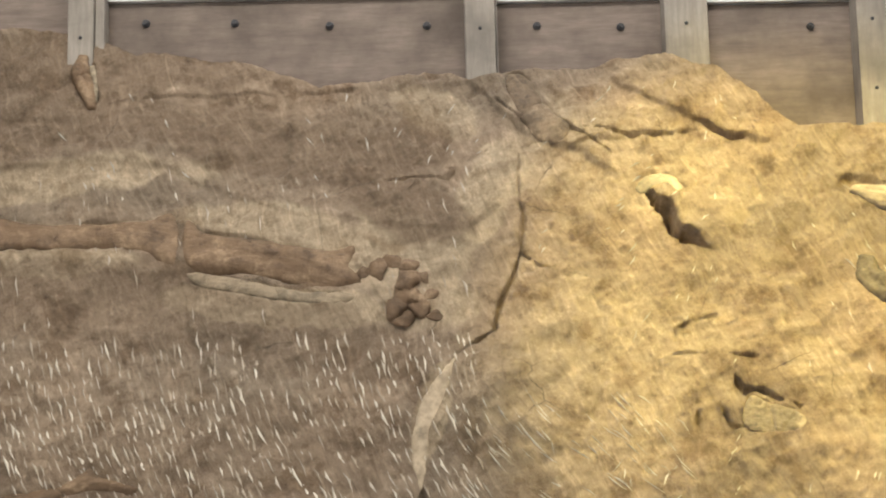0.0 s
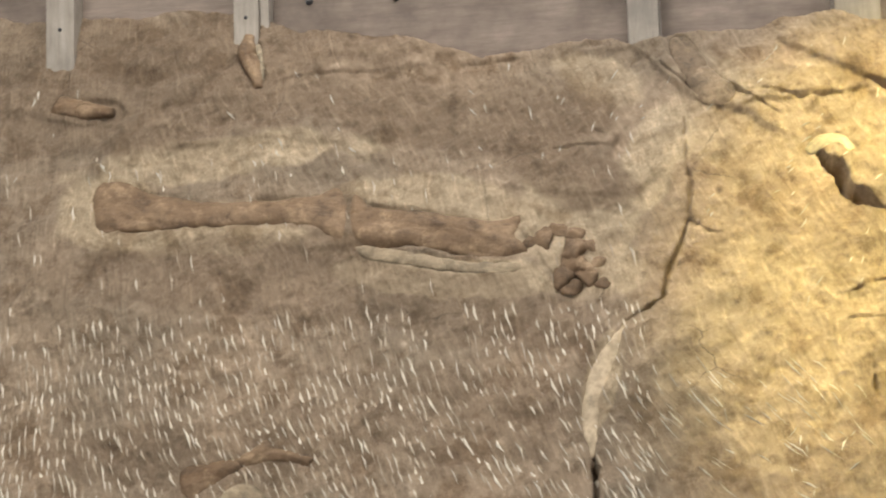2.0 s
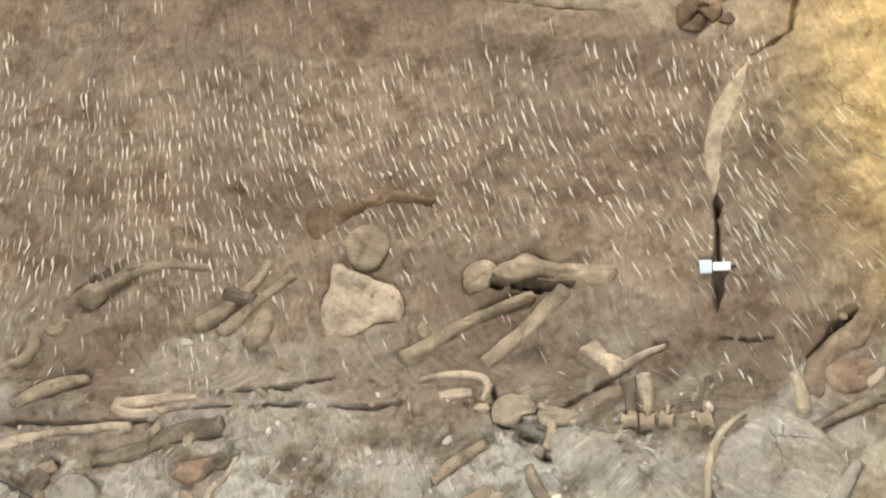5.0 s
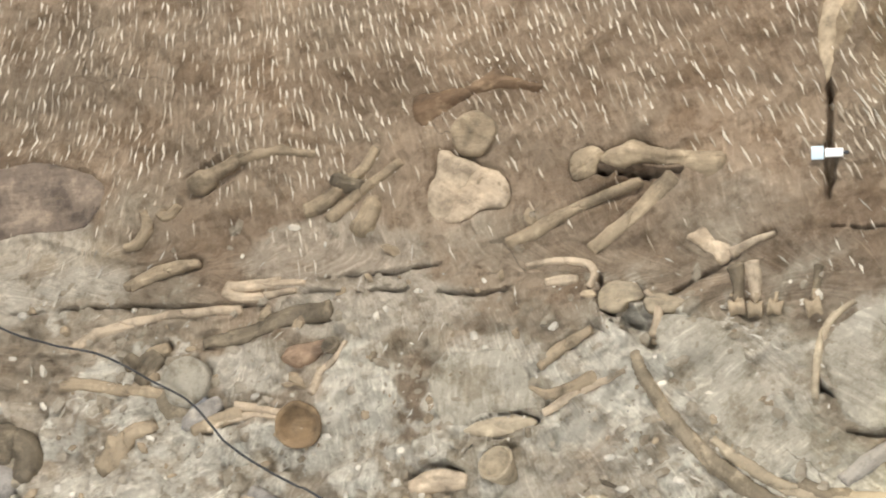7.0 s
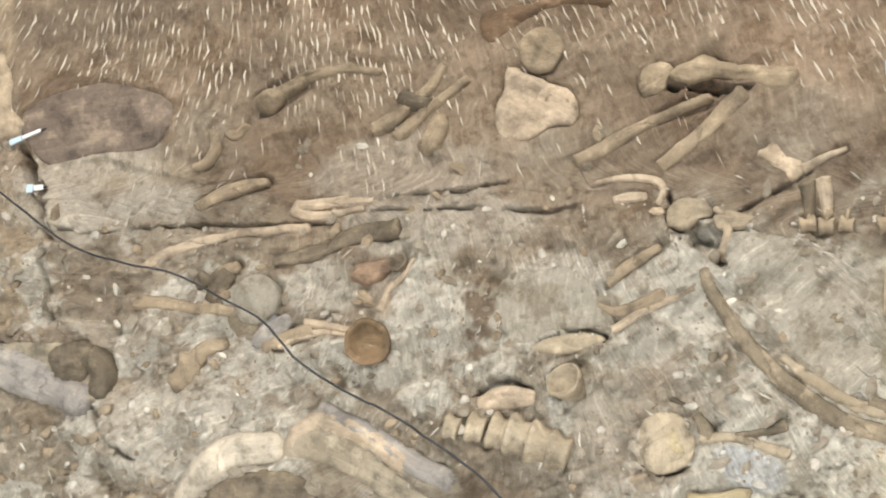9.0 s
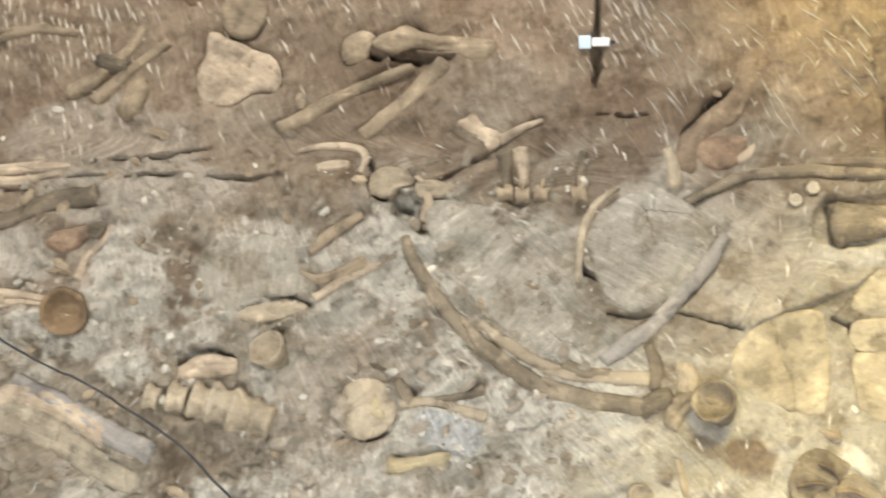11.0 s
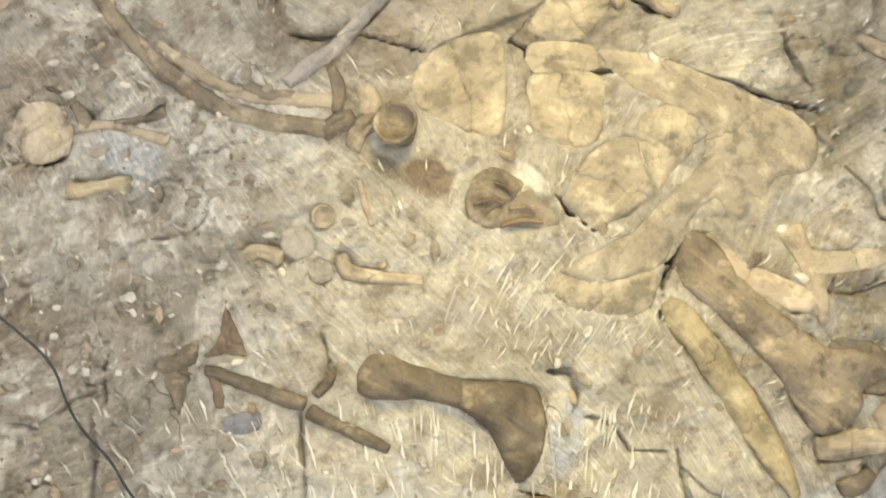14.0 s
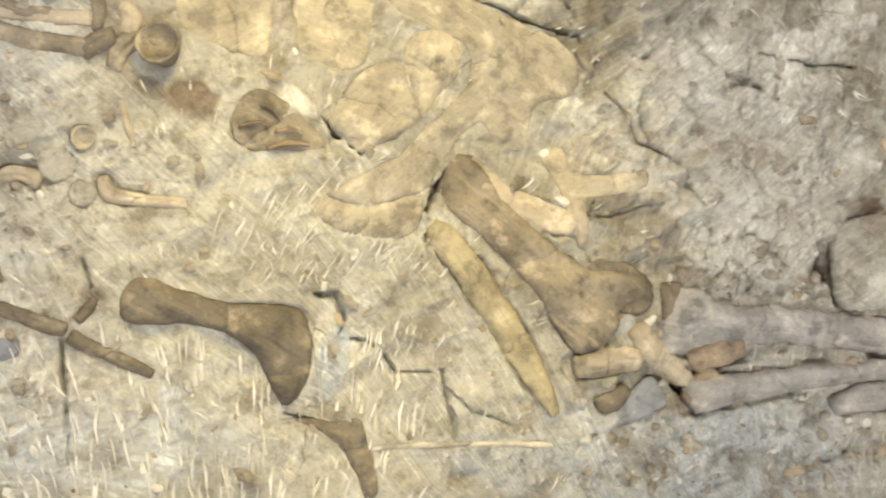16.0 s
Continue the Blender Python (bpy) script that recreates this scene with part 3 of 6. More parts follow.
crack(0.02, 0.06, [(1.386, -2.174), (1.342, -2.280)])
# blue-white patch by the scapula, then more daylight tint painted in
zone("blue", 0.95, 0.952, -2.885, 0.062, 0.185, -15)
zone("blue", 0.7, 0.352, -3.135, 0.080, 0.179, 0)
zone("blue", 0.5, 0.112, -3.226, 0.304, 0.106, 0)
zone("blue", 0.6, 1.514, -3.245, 0.264, 0.099, 0)
zone("blue", 0.6, 2.559, -3.356, 0.225, 0.112, 0)
zone("blue", 0.5, 2.038, -2.740, 0.092, 0.077, 0)
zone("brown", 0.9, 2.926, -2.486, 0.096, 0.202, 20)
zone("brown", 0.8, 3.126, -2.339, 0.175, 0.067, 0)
crack(0.07, 0.07, [(2.963, -2.407), (2.976, -2.554), (3.011, -2.714)])
crack(0.08, 0.22, [(0.905, 1.294), (0.953, 1.236), (1.000, 1.104), (1.077, 1.039), (1.160, 1.008)])
crack(0.055, 0.07, [(1.153, 0.453), (1.199, 0.350), (1.270, 0.338), (1.333, 0.303), (1.422, 0.268)])
crack(0.03, 0.05, [(1.006, 0.300), (1.006, 0.162)])
crack(0.02, 0.05, [(1.096, 0.298), (1.138, 0.185), (1.210, 0.190)])
crack(0.014, 0.04, [(1.157, 0.711), (1.036, 0.675), (0.953, 0.632), (0.958, 0.553)])
crack(0.012, 0.03, [(0.904, 0.516), (1.156, 0.513), (1.336, 0.489)])
zone("brown", 0.45, 1.053, 0.224, 0.138, 0.129, 0)
zone("brown", 0.5, 1.443, 0.287, 0.088, 0.074, 0)
crack(0.035, 0.06, [(1.264, -1.165), (1.346, -1.142), (1.406, -1.154), (1.478, -1.127)])
crack(0.02, 0.05, [(1.356, -1.094), (1.368, -1.142), (1.380, -1.189)])
crack(0.02, 0.05, [(1.733, -1.052), (1.814, -1.090), (1.900, -1.124)])
crack(0.012, 0.04, [(1.040, -1.230), (1.058, -1.195), (1.113, -1.198)])
crack(0.02, 0.05, [(-0.397, -2.589), (-0.360, -2.630), (-0.324, -2.647)])
crack(0.014, 0.04, [(-0.713, -2.748), (-0.729, -2.627), (-0.704, -2.546)])
crack(0.01, 0.04, [(-0.024, -2.756), (-0.020, -2.919), (0.002, -3.062)])
# darkened in colour to offset the warm spots' spill
zone("brown", 0.4, 1.171, -0.835, 0.836, 0.271, 0)
# brown shadows in hollows round the bone groups, painted as tone
zone("brown", 0.35, 0.526, -0.716, 0.308, 0.148, 0)
zone("brown", 0.35, -3.135, -1.320, 0.540, 0.121, -20)
zone("brown", 0.4, -3.600, -1.493, 0.308, 0.125, 0)
zone("brown", 0.4, -2.283, -1.177, 0.144, 0.215, 15)
zone("brown", 0.4, -0.952, -0.875, 0.126, 0.141, 0)
zone("brown", 0.35, -1.085, -1.047, 0.198, 0.123, 0)
plate("humerus", "long brown fossil upper arm bone lying in pale sandstone", "brown", .03, [(-2.312, 1.314), (-2.263, 1.369), (-2.140, 1.342), (-1.963, 1.267), (-1.766, 1.216), (-1.587, 1.198), (-1.386, 1.203), (-1.267, 1.226), (-1.189, 1.269), (-1.152, 1.226), (-1.130, 1.114), (-1.134, 1.006), (-1.173, 0.985), (-1.301, 1.054), (-1.476, 1.073), (-1.676, 1.071), (-1.879, 1.084), (-2.082, 1.091), (-2.238, 1.087), (-2.285, 1.165)])
bone("rib_end", "short curved brown fossil rib end", "brown", .5, [(-2.550, 1.801, 0.110), (-2.437, 1.769, 0.093), (-2.274, 1.753, 0.038)])
bone("dark_sliver", "dark upright fossil splinter in the rock ledge", "brown", .8, [(-1.643, 2.116, 0.049), (-1.647, 2.010, 0.092), (-1.603, 1.908, 0.069), (-1.577, 1.816, 0.037)])
bone("splinter", "thin pale upright fossil splinter in the ledge", "mottle", .6, [(-1.595, 2.056, 0.027), (-1.574, 1.939, 0.032), (-1.572, 1.857, 0.027)])
# made-up lumps where the rock has hollows, the first one dark
bone("hollow_lump", "brown lump built in place of a hollow in tan rock", "dark", .5, [(1.804, 0.963, 0.075), (1.809, 0.851, 0.124), (1.878, 0.767, 0.148)])
bone("hollow_lump", "brown lump built in place of a hollow in tan rock", "tan", .5, [(1.800, 1.310, 0.051), (1.891, 1.263, 0.103), (2.006, 1.216, 0.128)])
disc("ball_joint", "round tan fossil joint knob", "warm", .35, -1.493, -0.217, 0.191)
bone("rib", "slender pale fossil rib with a brown knob", "warm", .6, [(-2.713, -0.406, 0.072), (-2.658, -0.387, 0.111), (-2.593, -0.349, 0.062), (-2.484, -0.293, 0.057), (-2.334, -0.268, 0.047), (-2.169, -0.274, 0.033)])
bone("vertebra_arch", "small branching tan fossil piece", "warm", .7, [(-2.192, -0.524, 0.060), (-2.125, -0.496, 0.079), (-2.048, -0.426, 0.060), (-1.956, -0.356, 0.051), (-1.906, -0.255, 0.046)])
bone("vertebra_arch", "small branching tan fossil piece", "warm", .7, [(-2.081, -0.560, 0.069), (-1.995, -0.481, 0.055), (-1.904, -0.406, 0.046), (-1.800, -0.322, 0.041)])
bone("vertebra_arch", "small branching tan fossil piece", "dark", .7, [(-2.086, -0.381, 0.046), (-2.040, -0.407, 0.079), (-1.951, -0.429, 0.055)])
bone("vertebra_arch", "small branching tan fossil piece", "warm", .7, [(-1.960, -0.621, 0.091), (-1.916, -0.562, 0.105), (-1.899, -0.478, 0.069)])
bone("rod_bone", "straight slim tan fossil rod", "warm", .6, [(-1.326, -0.685, 0.057), (-1.194, -0.625, 0.066), (-1.041, -0.530, 0.049), (-0.819, -0.435, 0.035)])
bone("rod_bone", "straight flat tan fossil rod", "warm", .4, [(-1.002, -0.709, 0.057), (-0.863, -0.599, 0.066), (-0.693, -0.425, 0.079)])
vertebra("tail_vertebra", "small spool-shaped fossil tail vertebra", "warm", .5, -0.447, -0.942, 0.073)
vertebra("tail_vertebra", "small spool-shaped fossil tail vertebra", "warm", .5, -0.381, -0.949, 0.068)
vertebra("tail_vertebra", "small spool-shaped fossil tail vertebra", "warm", .5, -0.308, -0.949, 0.064)
vertebra("tail_vertebra", "small spool-shaped fossil tail vertebra", "warm", .5, -0.170, -0.950, 0.072)
bone("tail_spine", "short upright brown fossil spine", "dark", .7, [(-0.456, -0.785, 0.073), (-0.443, -0.851, 0.051), (-0.443, -0.912, 0.043)])
bone("tail_spine", "short upright pale fossil spine", "warm_pale", .7, [(-0.394, -0.775, 0.064), (-0.381, -0.852, 0.051), (-0.377, -0.912, 0.038)])
bone("tail_spine", "short upright dark fossil spine", "dark", .7, [(-0.149, -0.790, 0.034), (-0.157, -0.854, 0.038), (-0.170, -0.918, 0.030)])
bone("hook_bone", "thin hooked pale fossil bone", "warm_pale", .8, [(-1.255, -0.778, 0.026), (-1.133, -0.757, 0.031), (-1.022, -0.763, 0.035), (-0.988, -0.804, 0.035), (-1.004, -0.862, 0.026)])
bone("chip_bone", "small white fossil chip", "warm_pale", .6, [(-1.172, -0.842, 0.035), (-1.106, -0.834, 0.048), (-1.049, -0.826, 0.030)])
bone("splint", "thin pale fossil splint", "warm_pale", .7, [(-2.513, -0.862, 0.056), (-2.448, -0.884, 0.042), (-2.325, -0.880, 0.037), (-2.193, -0.863, 0.027)])
bone("splint", "thin pale fossil splint", "warm_pale", .7, [(-2.503, -0.831, 0.028), (-2.404, -0.827, 0.028), (-2.271, -0.810, 0.023)])
bone("long_rib", "long low fossil rib along a rock crack", "warm_pale", .4, [(-3.158, -1.115, 0.044), (-3.074, -1.062, 0.053), (-2.915, -0.995, 0.048), (-2.665, -0.956, 0.038), (-2.443, -0.934, 0.037)])
bone("long_rib", "long brown fossil rib along a rock crack", "dark", .4, [(-2.576, -1.077, 0.046), (-2.432, -1.044, 0.069), (-2.242, -0.982, 0.082), (-2.054, -0.937, 0.090)])
bone("hook_piece", "small crescent tan fossil piece", "warm", .8, [(-2.890, -0.526, 0.034), (-2.866, -0.601, 0.058), (-2.905, -0.665, 0.048), (-2.959, -0.683, 0.029)])
bone("hook_piece", "small crescent tan fossil piece", "warm", .8, [(-2.823, -0.528, 0.034), (-2.784, -0.548, 0.053), (-2.749, -0.495, 0.029)])
bone("flat_piece", "low tan fossil sliver", "warm", .4, [(-2.928, -0.845, 0.048), (-2.836, -0.798, 0.057), (-2.639, -0.740, 0.033)])
cup("shell_bone", "round brown hollow fossil joint", "rust", .5, -2.114, -1.415, 0.188)
bone("great_rib", "long curved tan fossil rib with dark stains", "mottle", .6, [(-0.819, -1.124, 0.038), (-0.779, -1.217, 0.055), (-0.705, -1.333, 0.063), (-0.598, -1.457, 0.067), (-0.472, -1.567, 0.071), (-0.325, -1.663, 0.075), (-0.159, -1.717, 0.075), (0.007, -1.742, 0.066), (0.123, -1.747, 0.054)])
bone("great_rib", "curved tan fossil rib beside a longer one", "tan", .5, [(-0.533, -1.442, 0.034), (-0.431, -1.518, 0.050), (-0.306, -1.594, 0.054), (-0.181, -1.630, 0.058), (0.088, -1.647, 0.062)])
bone("strut_bone", "bluish grey fossil strut", "grey", .6, [(-0.074, -1.582, 0.050), (0.004, -1.522, 0.071), (0.107, -1.447, 0.063), (0.200, -1.339, 0.059), (0.294, -1.231, 0.063), (0.374, -1.112, 0.047)])
bone("strut_bone", "short dark fossil strut", "dark", .6, [(0.087, -1.521, 0.046), (0.119, -1.605, 0.054), (0.110, -1.689, 0.046)])
bone("knuckle", "tan fossil knuckle at the end of a rib", "mottle", .6, [(-0.223, -1.593, 0.050), (-0.140, -1.625, 0.054), (-0.047, -1.628, 0.046)])
bone("knuckle", "brown fossil knuckle beside a dark hollow", "dark", .6, [(0.061, -1.769, 0.062), (0.110, -1.730, 0.075), (0.172, -1.709, 0.083)])
bone("knuckle", "brown fossil knuckle beside a dark hollow", "mottle", .6, [(0.165, -1.817, 0.062), (0.193, -1.750, 0.075), (0.255, -1.708, 0.091), (0.334, -1.749, 0.083)])
bone("peg_bone", "short pale fossil peg", "tan", .7, [(0.159, -0.777, 0.047), (0.181, -0.844, 0.056), (0.190, -0.924, 0.055)])
bone("thin_rib", "long thin tan fossil rib", "mottle", .6, [(0.178, -1.016, 0.030), (0.313, -0.939, 0.038), (0.441, -0.885, 0.047), (0.654, -0.863, 0.052), (0.869, -0.876, 0.047), (1.041, -0.895, 0.043), (1.217, -0.926, 0.039)])
bone("thin_rib", "slender curved brown fossil rib", "umber", .6, [(1.382, -0.283, 0.041), (1.473, -0.517, 0.054), (1.593, -0.631, 0.063), (1.695, -0.747, 0.063), (1.778, -0.889, 0.063), (1.881, -1.052, 0.045)])
bone("foot_bone", "stout pale fossil foot bone with dark outline", "mottle", .5, [(0.777, -1.065, 0.179), (0.867, -1.064, 0.133), (1.017, -1.052, 0.120), (1.146, -1.028, 0.130), (1.215, -1.005, 0.174)])
bone("foot_bone", "stout tan fossil foot bone", "mottle", .5, [(1.253, -1.057, 0.087), (1.340, -1.055, 0.096), (1.448, -1.031, 0.088), (1.505, -1.017, 0.118)])
bone("foot_stub", "dark fossil stub at the end of a bone", "dark", .6, [(0.761, -0.996, 0.051), (0.777, -1.072, 0.060), (0.781, -1.139, 0.043)])
disc("round_bone", "small round tan fossil knob", "tan", .5, 1.701, -1.053, 0.102)
disc("pebble_bone", "small round pale fossil piece", "pale", .5, 0.624, -0.977, 0.051)
disc("pebble_bone", "small round pale fossil piece", "pale", .5, 0.688, -0.932, 0.051)
bone("toe_bone", "small curved tan fossil toe bone", "tan", .7, [(1.079, -1.207, 0.043), (1.132, -1.228, 0.064), (1.164, -1.281, 0.047)])
bone("toe_bone", "small curved tan fossil toe bone", "tan", .7, [(1.197, -1.194, 0.034), (1.261, -1.226, 0.052), (1.313, -1.279, 0.043), (1.367, -1.300, 0.035)])
bone("loop_rib", "thin curved fossil rib round a rock disc", "tan", .7, [(-0.167, -1.292, 0.029), (-0.164, -1.185, 0.034), (-0.145, -1.078, 0.038), (-0.109, -0.991, 0.030), (-0.025, -0.924, 0.021)])
plate("rock_disc", "rounded pale sandstone disc among the bones", "stone", .03, [(-0.138, -1.142), (-0.087, -1.012), (0.017, -0.945), (0.186, -0.953), (0.314, -1.059), (0.325, -1.155), (0.231, -1.286), (0.148, -1.376), (0.023, -1.395), (-0.072, -1.354)])
plate("skull_dome", "round yellow fossil plate with radiating cracks", "gold", 0.0059, [(0.384, -1.622), (0.411, -1.506), (0.526, -1.409), (0.706, -1.389), (0.737, -1.491), (0.736, -1.660), (0.704, -1.765), (0.589, -1.756), (0.443, -1.695)])
plate("skull_dome", "yellow fossil plate divided by a pale seam", "gold", 0.0063, [(0.838, -1.532), (1.075, -1.529), (1.111, -1.655), (1.071, -1.782), (0.966, -1.808), (0.840, -1.743), (0.824, -1.638)])
plate("skull_block", "brownish yellow fossil block above a seam", "gold", 0.0081, [(0.832, -1.421), (1.055, -1.422), (1.075, -1.512), (0.842, -1.532)])
plate("ridge_block", "orange fossil ridge above a round plate", "gold", 0.0203, [(0.822, -1.383), (0.887, -1.254), (0.994, -1.219), (1.121, -1.271), (1.077, -1.358), (1.013, -1.406)])
plate("ilium", "broad greyish yellow fossil blade", "blade", 0.012, [(1.093, -1.444), (1.329, -1.472), (1.566, -1.574), (1.806, -1.666), (1.904, -1.771), (1.882, -1.889), (1.740, -1.932), (1.696, -2.092), (1.587, -2.071), (1.479, -1.924), (1.458, -1.734), (1.307, -1.641), (1.200, -1.590)])
plate("streaked_bone", "olive brown fossil blade with streaked edge", "blade", 0.03, [(0.940, -1.995), (0.997, -1.886), (1.093, -1.791), (1.221, -1.758), (1.253, -1.884), (1.285, -1.978), (1.199, -2.052), (1.071, -2.120), (0.987, -2.064)])
plate("long_plate", "long brown fossil plate with rough lower end", "mottle", .06, [(1.371, -2.220), (1.436, -2.114), (1.522, -2.156), (1.652, -2.325), (1.783, -2.431), (1.936, -2.538), (2.157, -2.582), (2.179, -2.667), (2.090, -2.731), (2.023, -2.837), (1.891, -2.878), (1.739, -2.664), (1.543, -2.452), (1.392, -2.325)])
bone("tusk_bone", "long tapering yellowish tan fossil bone", "ochre", .42, [(1.332, -2.380, 0.055), (1.371, -2.430, 0.111), (1.478, -2.568, 0.124), (1.586, -2.727, 0.129), (1.673, -2.854, 0.121), (1.751, -2.993, 0.096), (1.816, -3.119, 0.039)])
bone("wedge_bone", "pale wedge fossil with dark edges", "tan", .2, [(1.490, -2.135, 0.043), (1.609, -2.262, 0.086), (1.761, -2.346, 0.108), (1.870, -2.389, 0.087)])
bone("strap_bone", "tan upright fossil strap", "tan", .25, [(1.805, -2.113, 0.109), (1.849, -2.219, 0.078), (1.892, -2.346, 0.065), (1.925, -2.463, 0.044)])
bone("side_bone", "tan flat fossil spur", "gold", .2, [(1.871, -2.240, 0.109), (1.980, -2.236, 0.079), (2.091, -2.222, 0.079), (2.171, -2.207, 0.066)])
plate("scapula", "large olive brown fossil shoulder blade", "dark", .06, [(0.178, -2.685), (0.204, -2.582), (0.286, -2.556), (0.400, -2.604), (0.587, -2.661), (0.828, -2.683), (0.870, -2.805), (0.870, -2.919), (0.828, -3.023), (0.765, -3.057), (0.723, -2.990), (0.660, -2.855), (0.545, -2.771), (0.421, -2.738), (0.235, -2.733)])
bone("slim_bone", "slim brown fossil shaft on pale rock", "dark", .7, [(-0.364, -2.622, 0.041), (-0.294, -2.643, 0.054), (-0.173, -2.689, 0.058), (-0.071, -2.730, 0.070), (-0.010, -2.745, 0.054)])
bone("slim_bone", "slim brown fossil shaft on pale rock", "dark", .7, [(0.010, -2.772, 0.070), (0.092, -2.818, 0.054), (0.194, -2.864, 0.054), (0.293, -2.915, 0.037)])
bone("link_bone", "small dark fossil link", "dark", .7, [(0.030, -2.715, 0.037), (0.071, -2.670, 0.050), (0.096, -2.633, 0.029)])
bone("small_bone", "small tan fossil bone", "tan", .7, [(-0.244, -2.207, 0.045), (-0.173, -2.191, 0.058), (-0.092, -2.215, 0.074)])
disc("white_stone", "small white rounded stone", "stone", .3, -0.035, -2.161, 0.128)
cup("ring_bone", "small fossil ring in pale rock", "tan", .4, 0.055, -2.063, 0.091)
disc("white_stone", "small white rounded stone", "stone", .3, 0.051, -2.264, 0.091)
bone("jaw_fragment", "small tan fossil jaw fragment", "tan", .6, [(0.122, -2.212, 0.050), (0.153, -2.264, 0.062), (0.276, -2.288, 0.045), (0.421, -2.300, 0.041)])
bone("curved_shaft", "curved thin tan fossil on pale rock", "tan", .5, [(0.190, -1.934, 0.025), (0.210, -2.016, 0.029), (0.235, -2.099, 0.029)])
bone("thigh_bone", "massive grey fossil thigh bone with a brown end", "grey", .5, [(2.284, -2.756, 0.291), (2.355, -2.768, 0.270), (2.462, -2.782, 0.190), (2.631, -2.779, 0.147), (2.877, -2.798, 0.145), (3.153, -2.836, 0.148), (3.409, -2.860, 0.170)])
bone("shin_bone", "long grey fossil shin bone", "grey", .6, [(2.355, -3.057, 0.135), (2.426, -3.042, 0.150), (2.559, -3.026, 0.110), (2.803, -3.004, 0.098), (3.052, -2.989, 0.090), (3.410, -2.976, 0.097)])
bone("joint_bone", "brown rough fossil joint head", "dark", .5, [(2.284, -2.623, 0.098), (2.291, -2.745, 0.107), (2.300, -2.856, 0.090)])
bone("joint_bone", "brown fossil joint knob", "umber", .5, [(2.371, -2.924, 0.099), (2.462, -2.882, 0.122), (2.559, -2.853, 0.114)])
bone("joint_bone", "brown fossil joint knob", "umber", .5, [(2.357, -3.080, 0.081), (2.405, -3.014, 0.100), (2.453, -2.971, 0.068)])
bone("heel_bone", "pale tapering fossil bone", "tan", .5, [(2.131, -2.786, 0.089), (2.201, -2.876, 0.111), (2.295, -2.956, 0.099), (2.357, -2.995, 0.054)])
bone("heel_bone", "rounded tan fossil bone under a plate", "tan", .5, [(1.899, -2.933, 0.088), (2.014, -2.915, 0.110), (2.142, -2.900, 0.098)])
bone("heel_bone", "small brown fossil knob", "dark", .5, [(1.995, -3.089, 0.066), (2.060, -3.059, 0.089), (2.107, -3.027, 0.058)])
plate("slate_patch", "bluish grey stone patch", "slate", .03, [(2.060, -3.125), (2.130, -3.028), (2.201, -2.975), (2.253, -3.032), (2.236, -3.098), (2.107, -3.164)])
bone("stick_bone", "thin straight white fossil rod", "pale", .8, [(1.099, -3.219, 0.021), (1.250, -3.212, 0.026), (1.514, -3.215, 0.026), (1.798, -3.230, 0.026)])
bone("stone_ridge", "grey broken rock ridge", "grey", .6, [(3.002, -3.124, 0.095), (3.103, -3.093, 0.119), (3.225, -3.086, 0.120)])
plate("big_plate", "broad grey fossil plate half buried in rock", "blade", 0.03, [(-4.117, -1.585), (-3.963, -1.458), (-3.683, -1.430), (-3.403, -1.451), (-3.266, -1.569), (-3.331, -1.688), (-3.593, -1.671), (-3.853, -1.616)])
bone("broad_rib", "broad grey fossil rib in rubble", "grey", .4, [(-2.299, -1.681, 0.067), (-2.128, -1.764, 0.098), (-1.935, -1.866, 0.101), (-1.749, -1.944, 0.087)])
bone("broad_rib", "broad pale fossil rib in rubble", "pale", .45, [(-2.896, -2.076, 0.093), (-2.814, -1.963, 0.130), (-2.658, -1.858, 0.138), (-2.471, -1.830, 0.113)])
plate("big_plate", "grey fossil plate with dark edge", "blade", 0.03, [(-2.456, -1.862), (-2.409, -1.751), (-2.295, -1.714), (-2.149, -1.786), (-1.928, -1.951), (-1.787, -2.031), (-1.848, -2.097), (-2.060, -1.999), (-2.277, -1.900)])
plate("under_plate", "dark grey fossil plate in rubble", "dark", .04, [(-2.803, -2.051), (-2.648, -1.946), (-2.437, -1.927), (-2.289, -2.008), (-2.347, -2.118), (-2.697, -2.133)])
bone("left_bone", "tan fossil in rubble", "warm", .5, [(-3.131, -1.257, 0.063), (-2.998, -1.268, 0.057), (-2.840, -1.280, 0.052), (-2.684, -1.302, 0.042)])
bone("left_bone", "tan fossil in rubble", "warm", .5, [(-2.863, -1.184, 0.043), (-2.805, -1.125, 0.057), (-2.730, -1.101, 0.052)])
bone("left_bone", "dark flat fossil in rubble", "grey", .4, [(-2.622, -1.419, 0.046), (-2.551, -1.371, 0.092), (-2.481, -1.325, 0.069)])
bone("left_bone", "tan fossil splint in rubble", "warm", .5, [(-2.582, -1.441, 0.046), (-2.474, -1.398, 0.064), (-2.378, -1.365, 0.059)])
bone("left_bone", "pale fossil rib in rubble", "warm_pale", .6, [(-2.405, -1.338, 0.036), (-2.282, -1.351, 0.041), (-2.183, -1.373, 0.031)])
bone("left_bone", "low tan fossil in rubble", "warm", .4, [(-2.987, -1.587, 0.071), (-2.912, -1.562, 0.085), (-2.845, -1.468, 0.070), (-2.748, -1.420, 0.056)])
bone("chip_bone", "small tan fossil piece in grey rock", "tan", .6, [(2.062, -1.389, 0.040), (2.137, -1.430, 0.058), (2.248, -1.476, 0.050)])
mug("socket_bone", "round brown hollow fossil socket", "mottle", .45, 0.317, -1.727, 0.166)
plate("slate_patch", "bluish grey stone patch beside slim bones", "slate", .015, [(-0.314, -2.814), (-0.284, -2.778), (-0.173, -2.774), (-0.169, -2.836), (-0.233, -2.859), (-0.304, -2.851)])
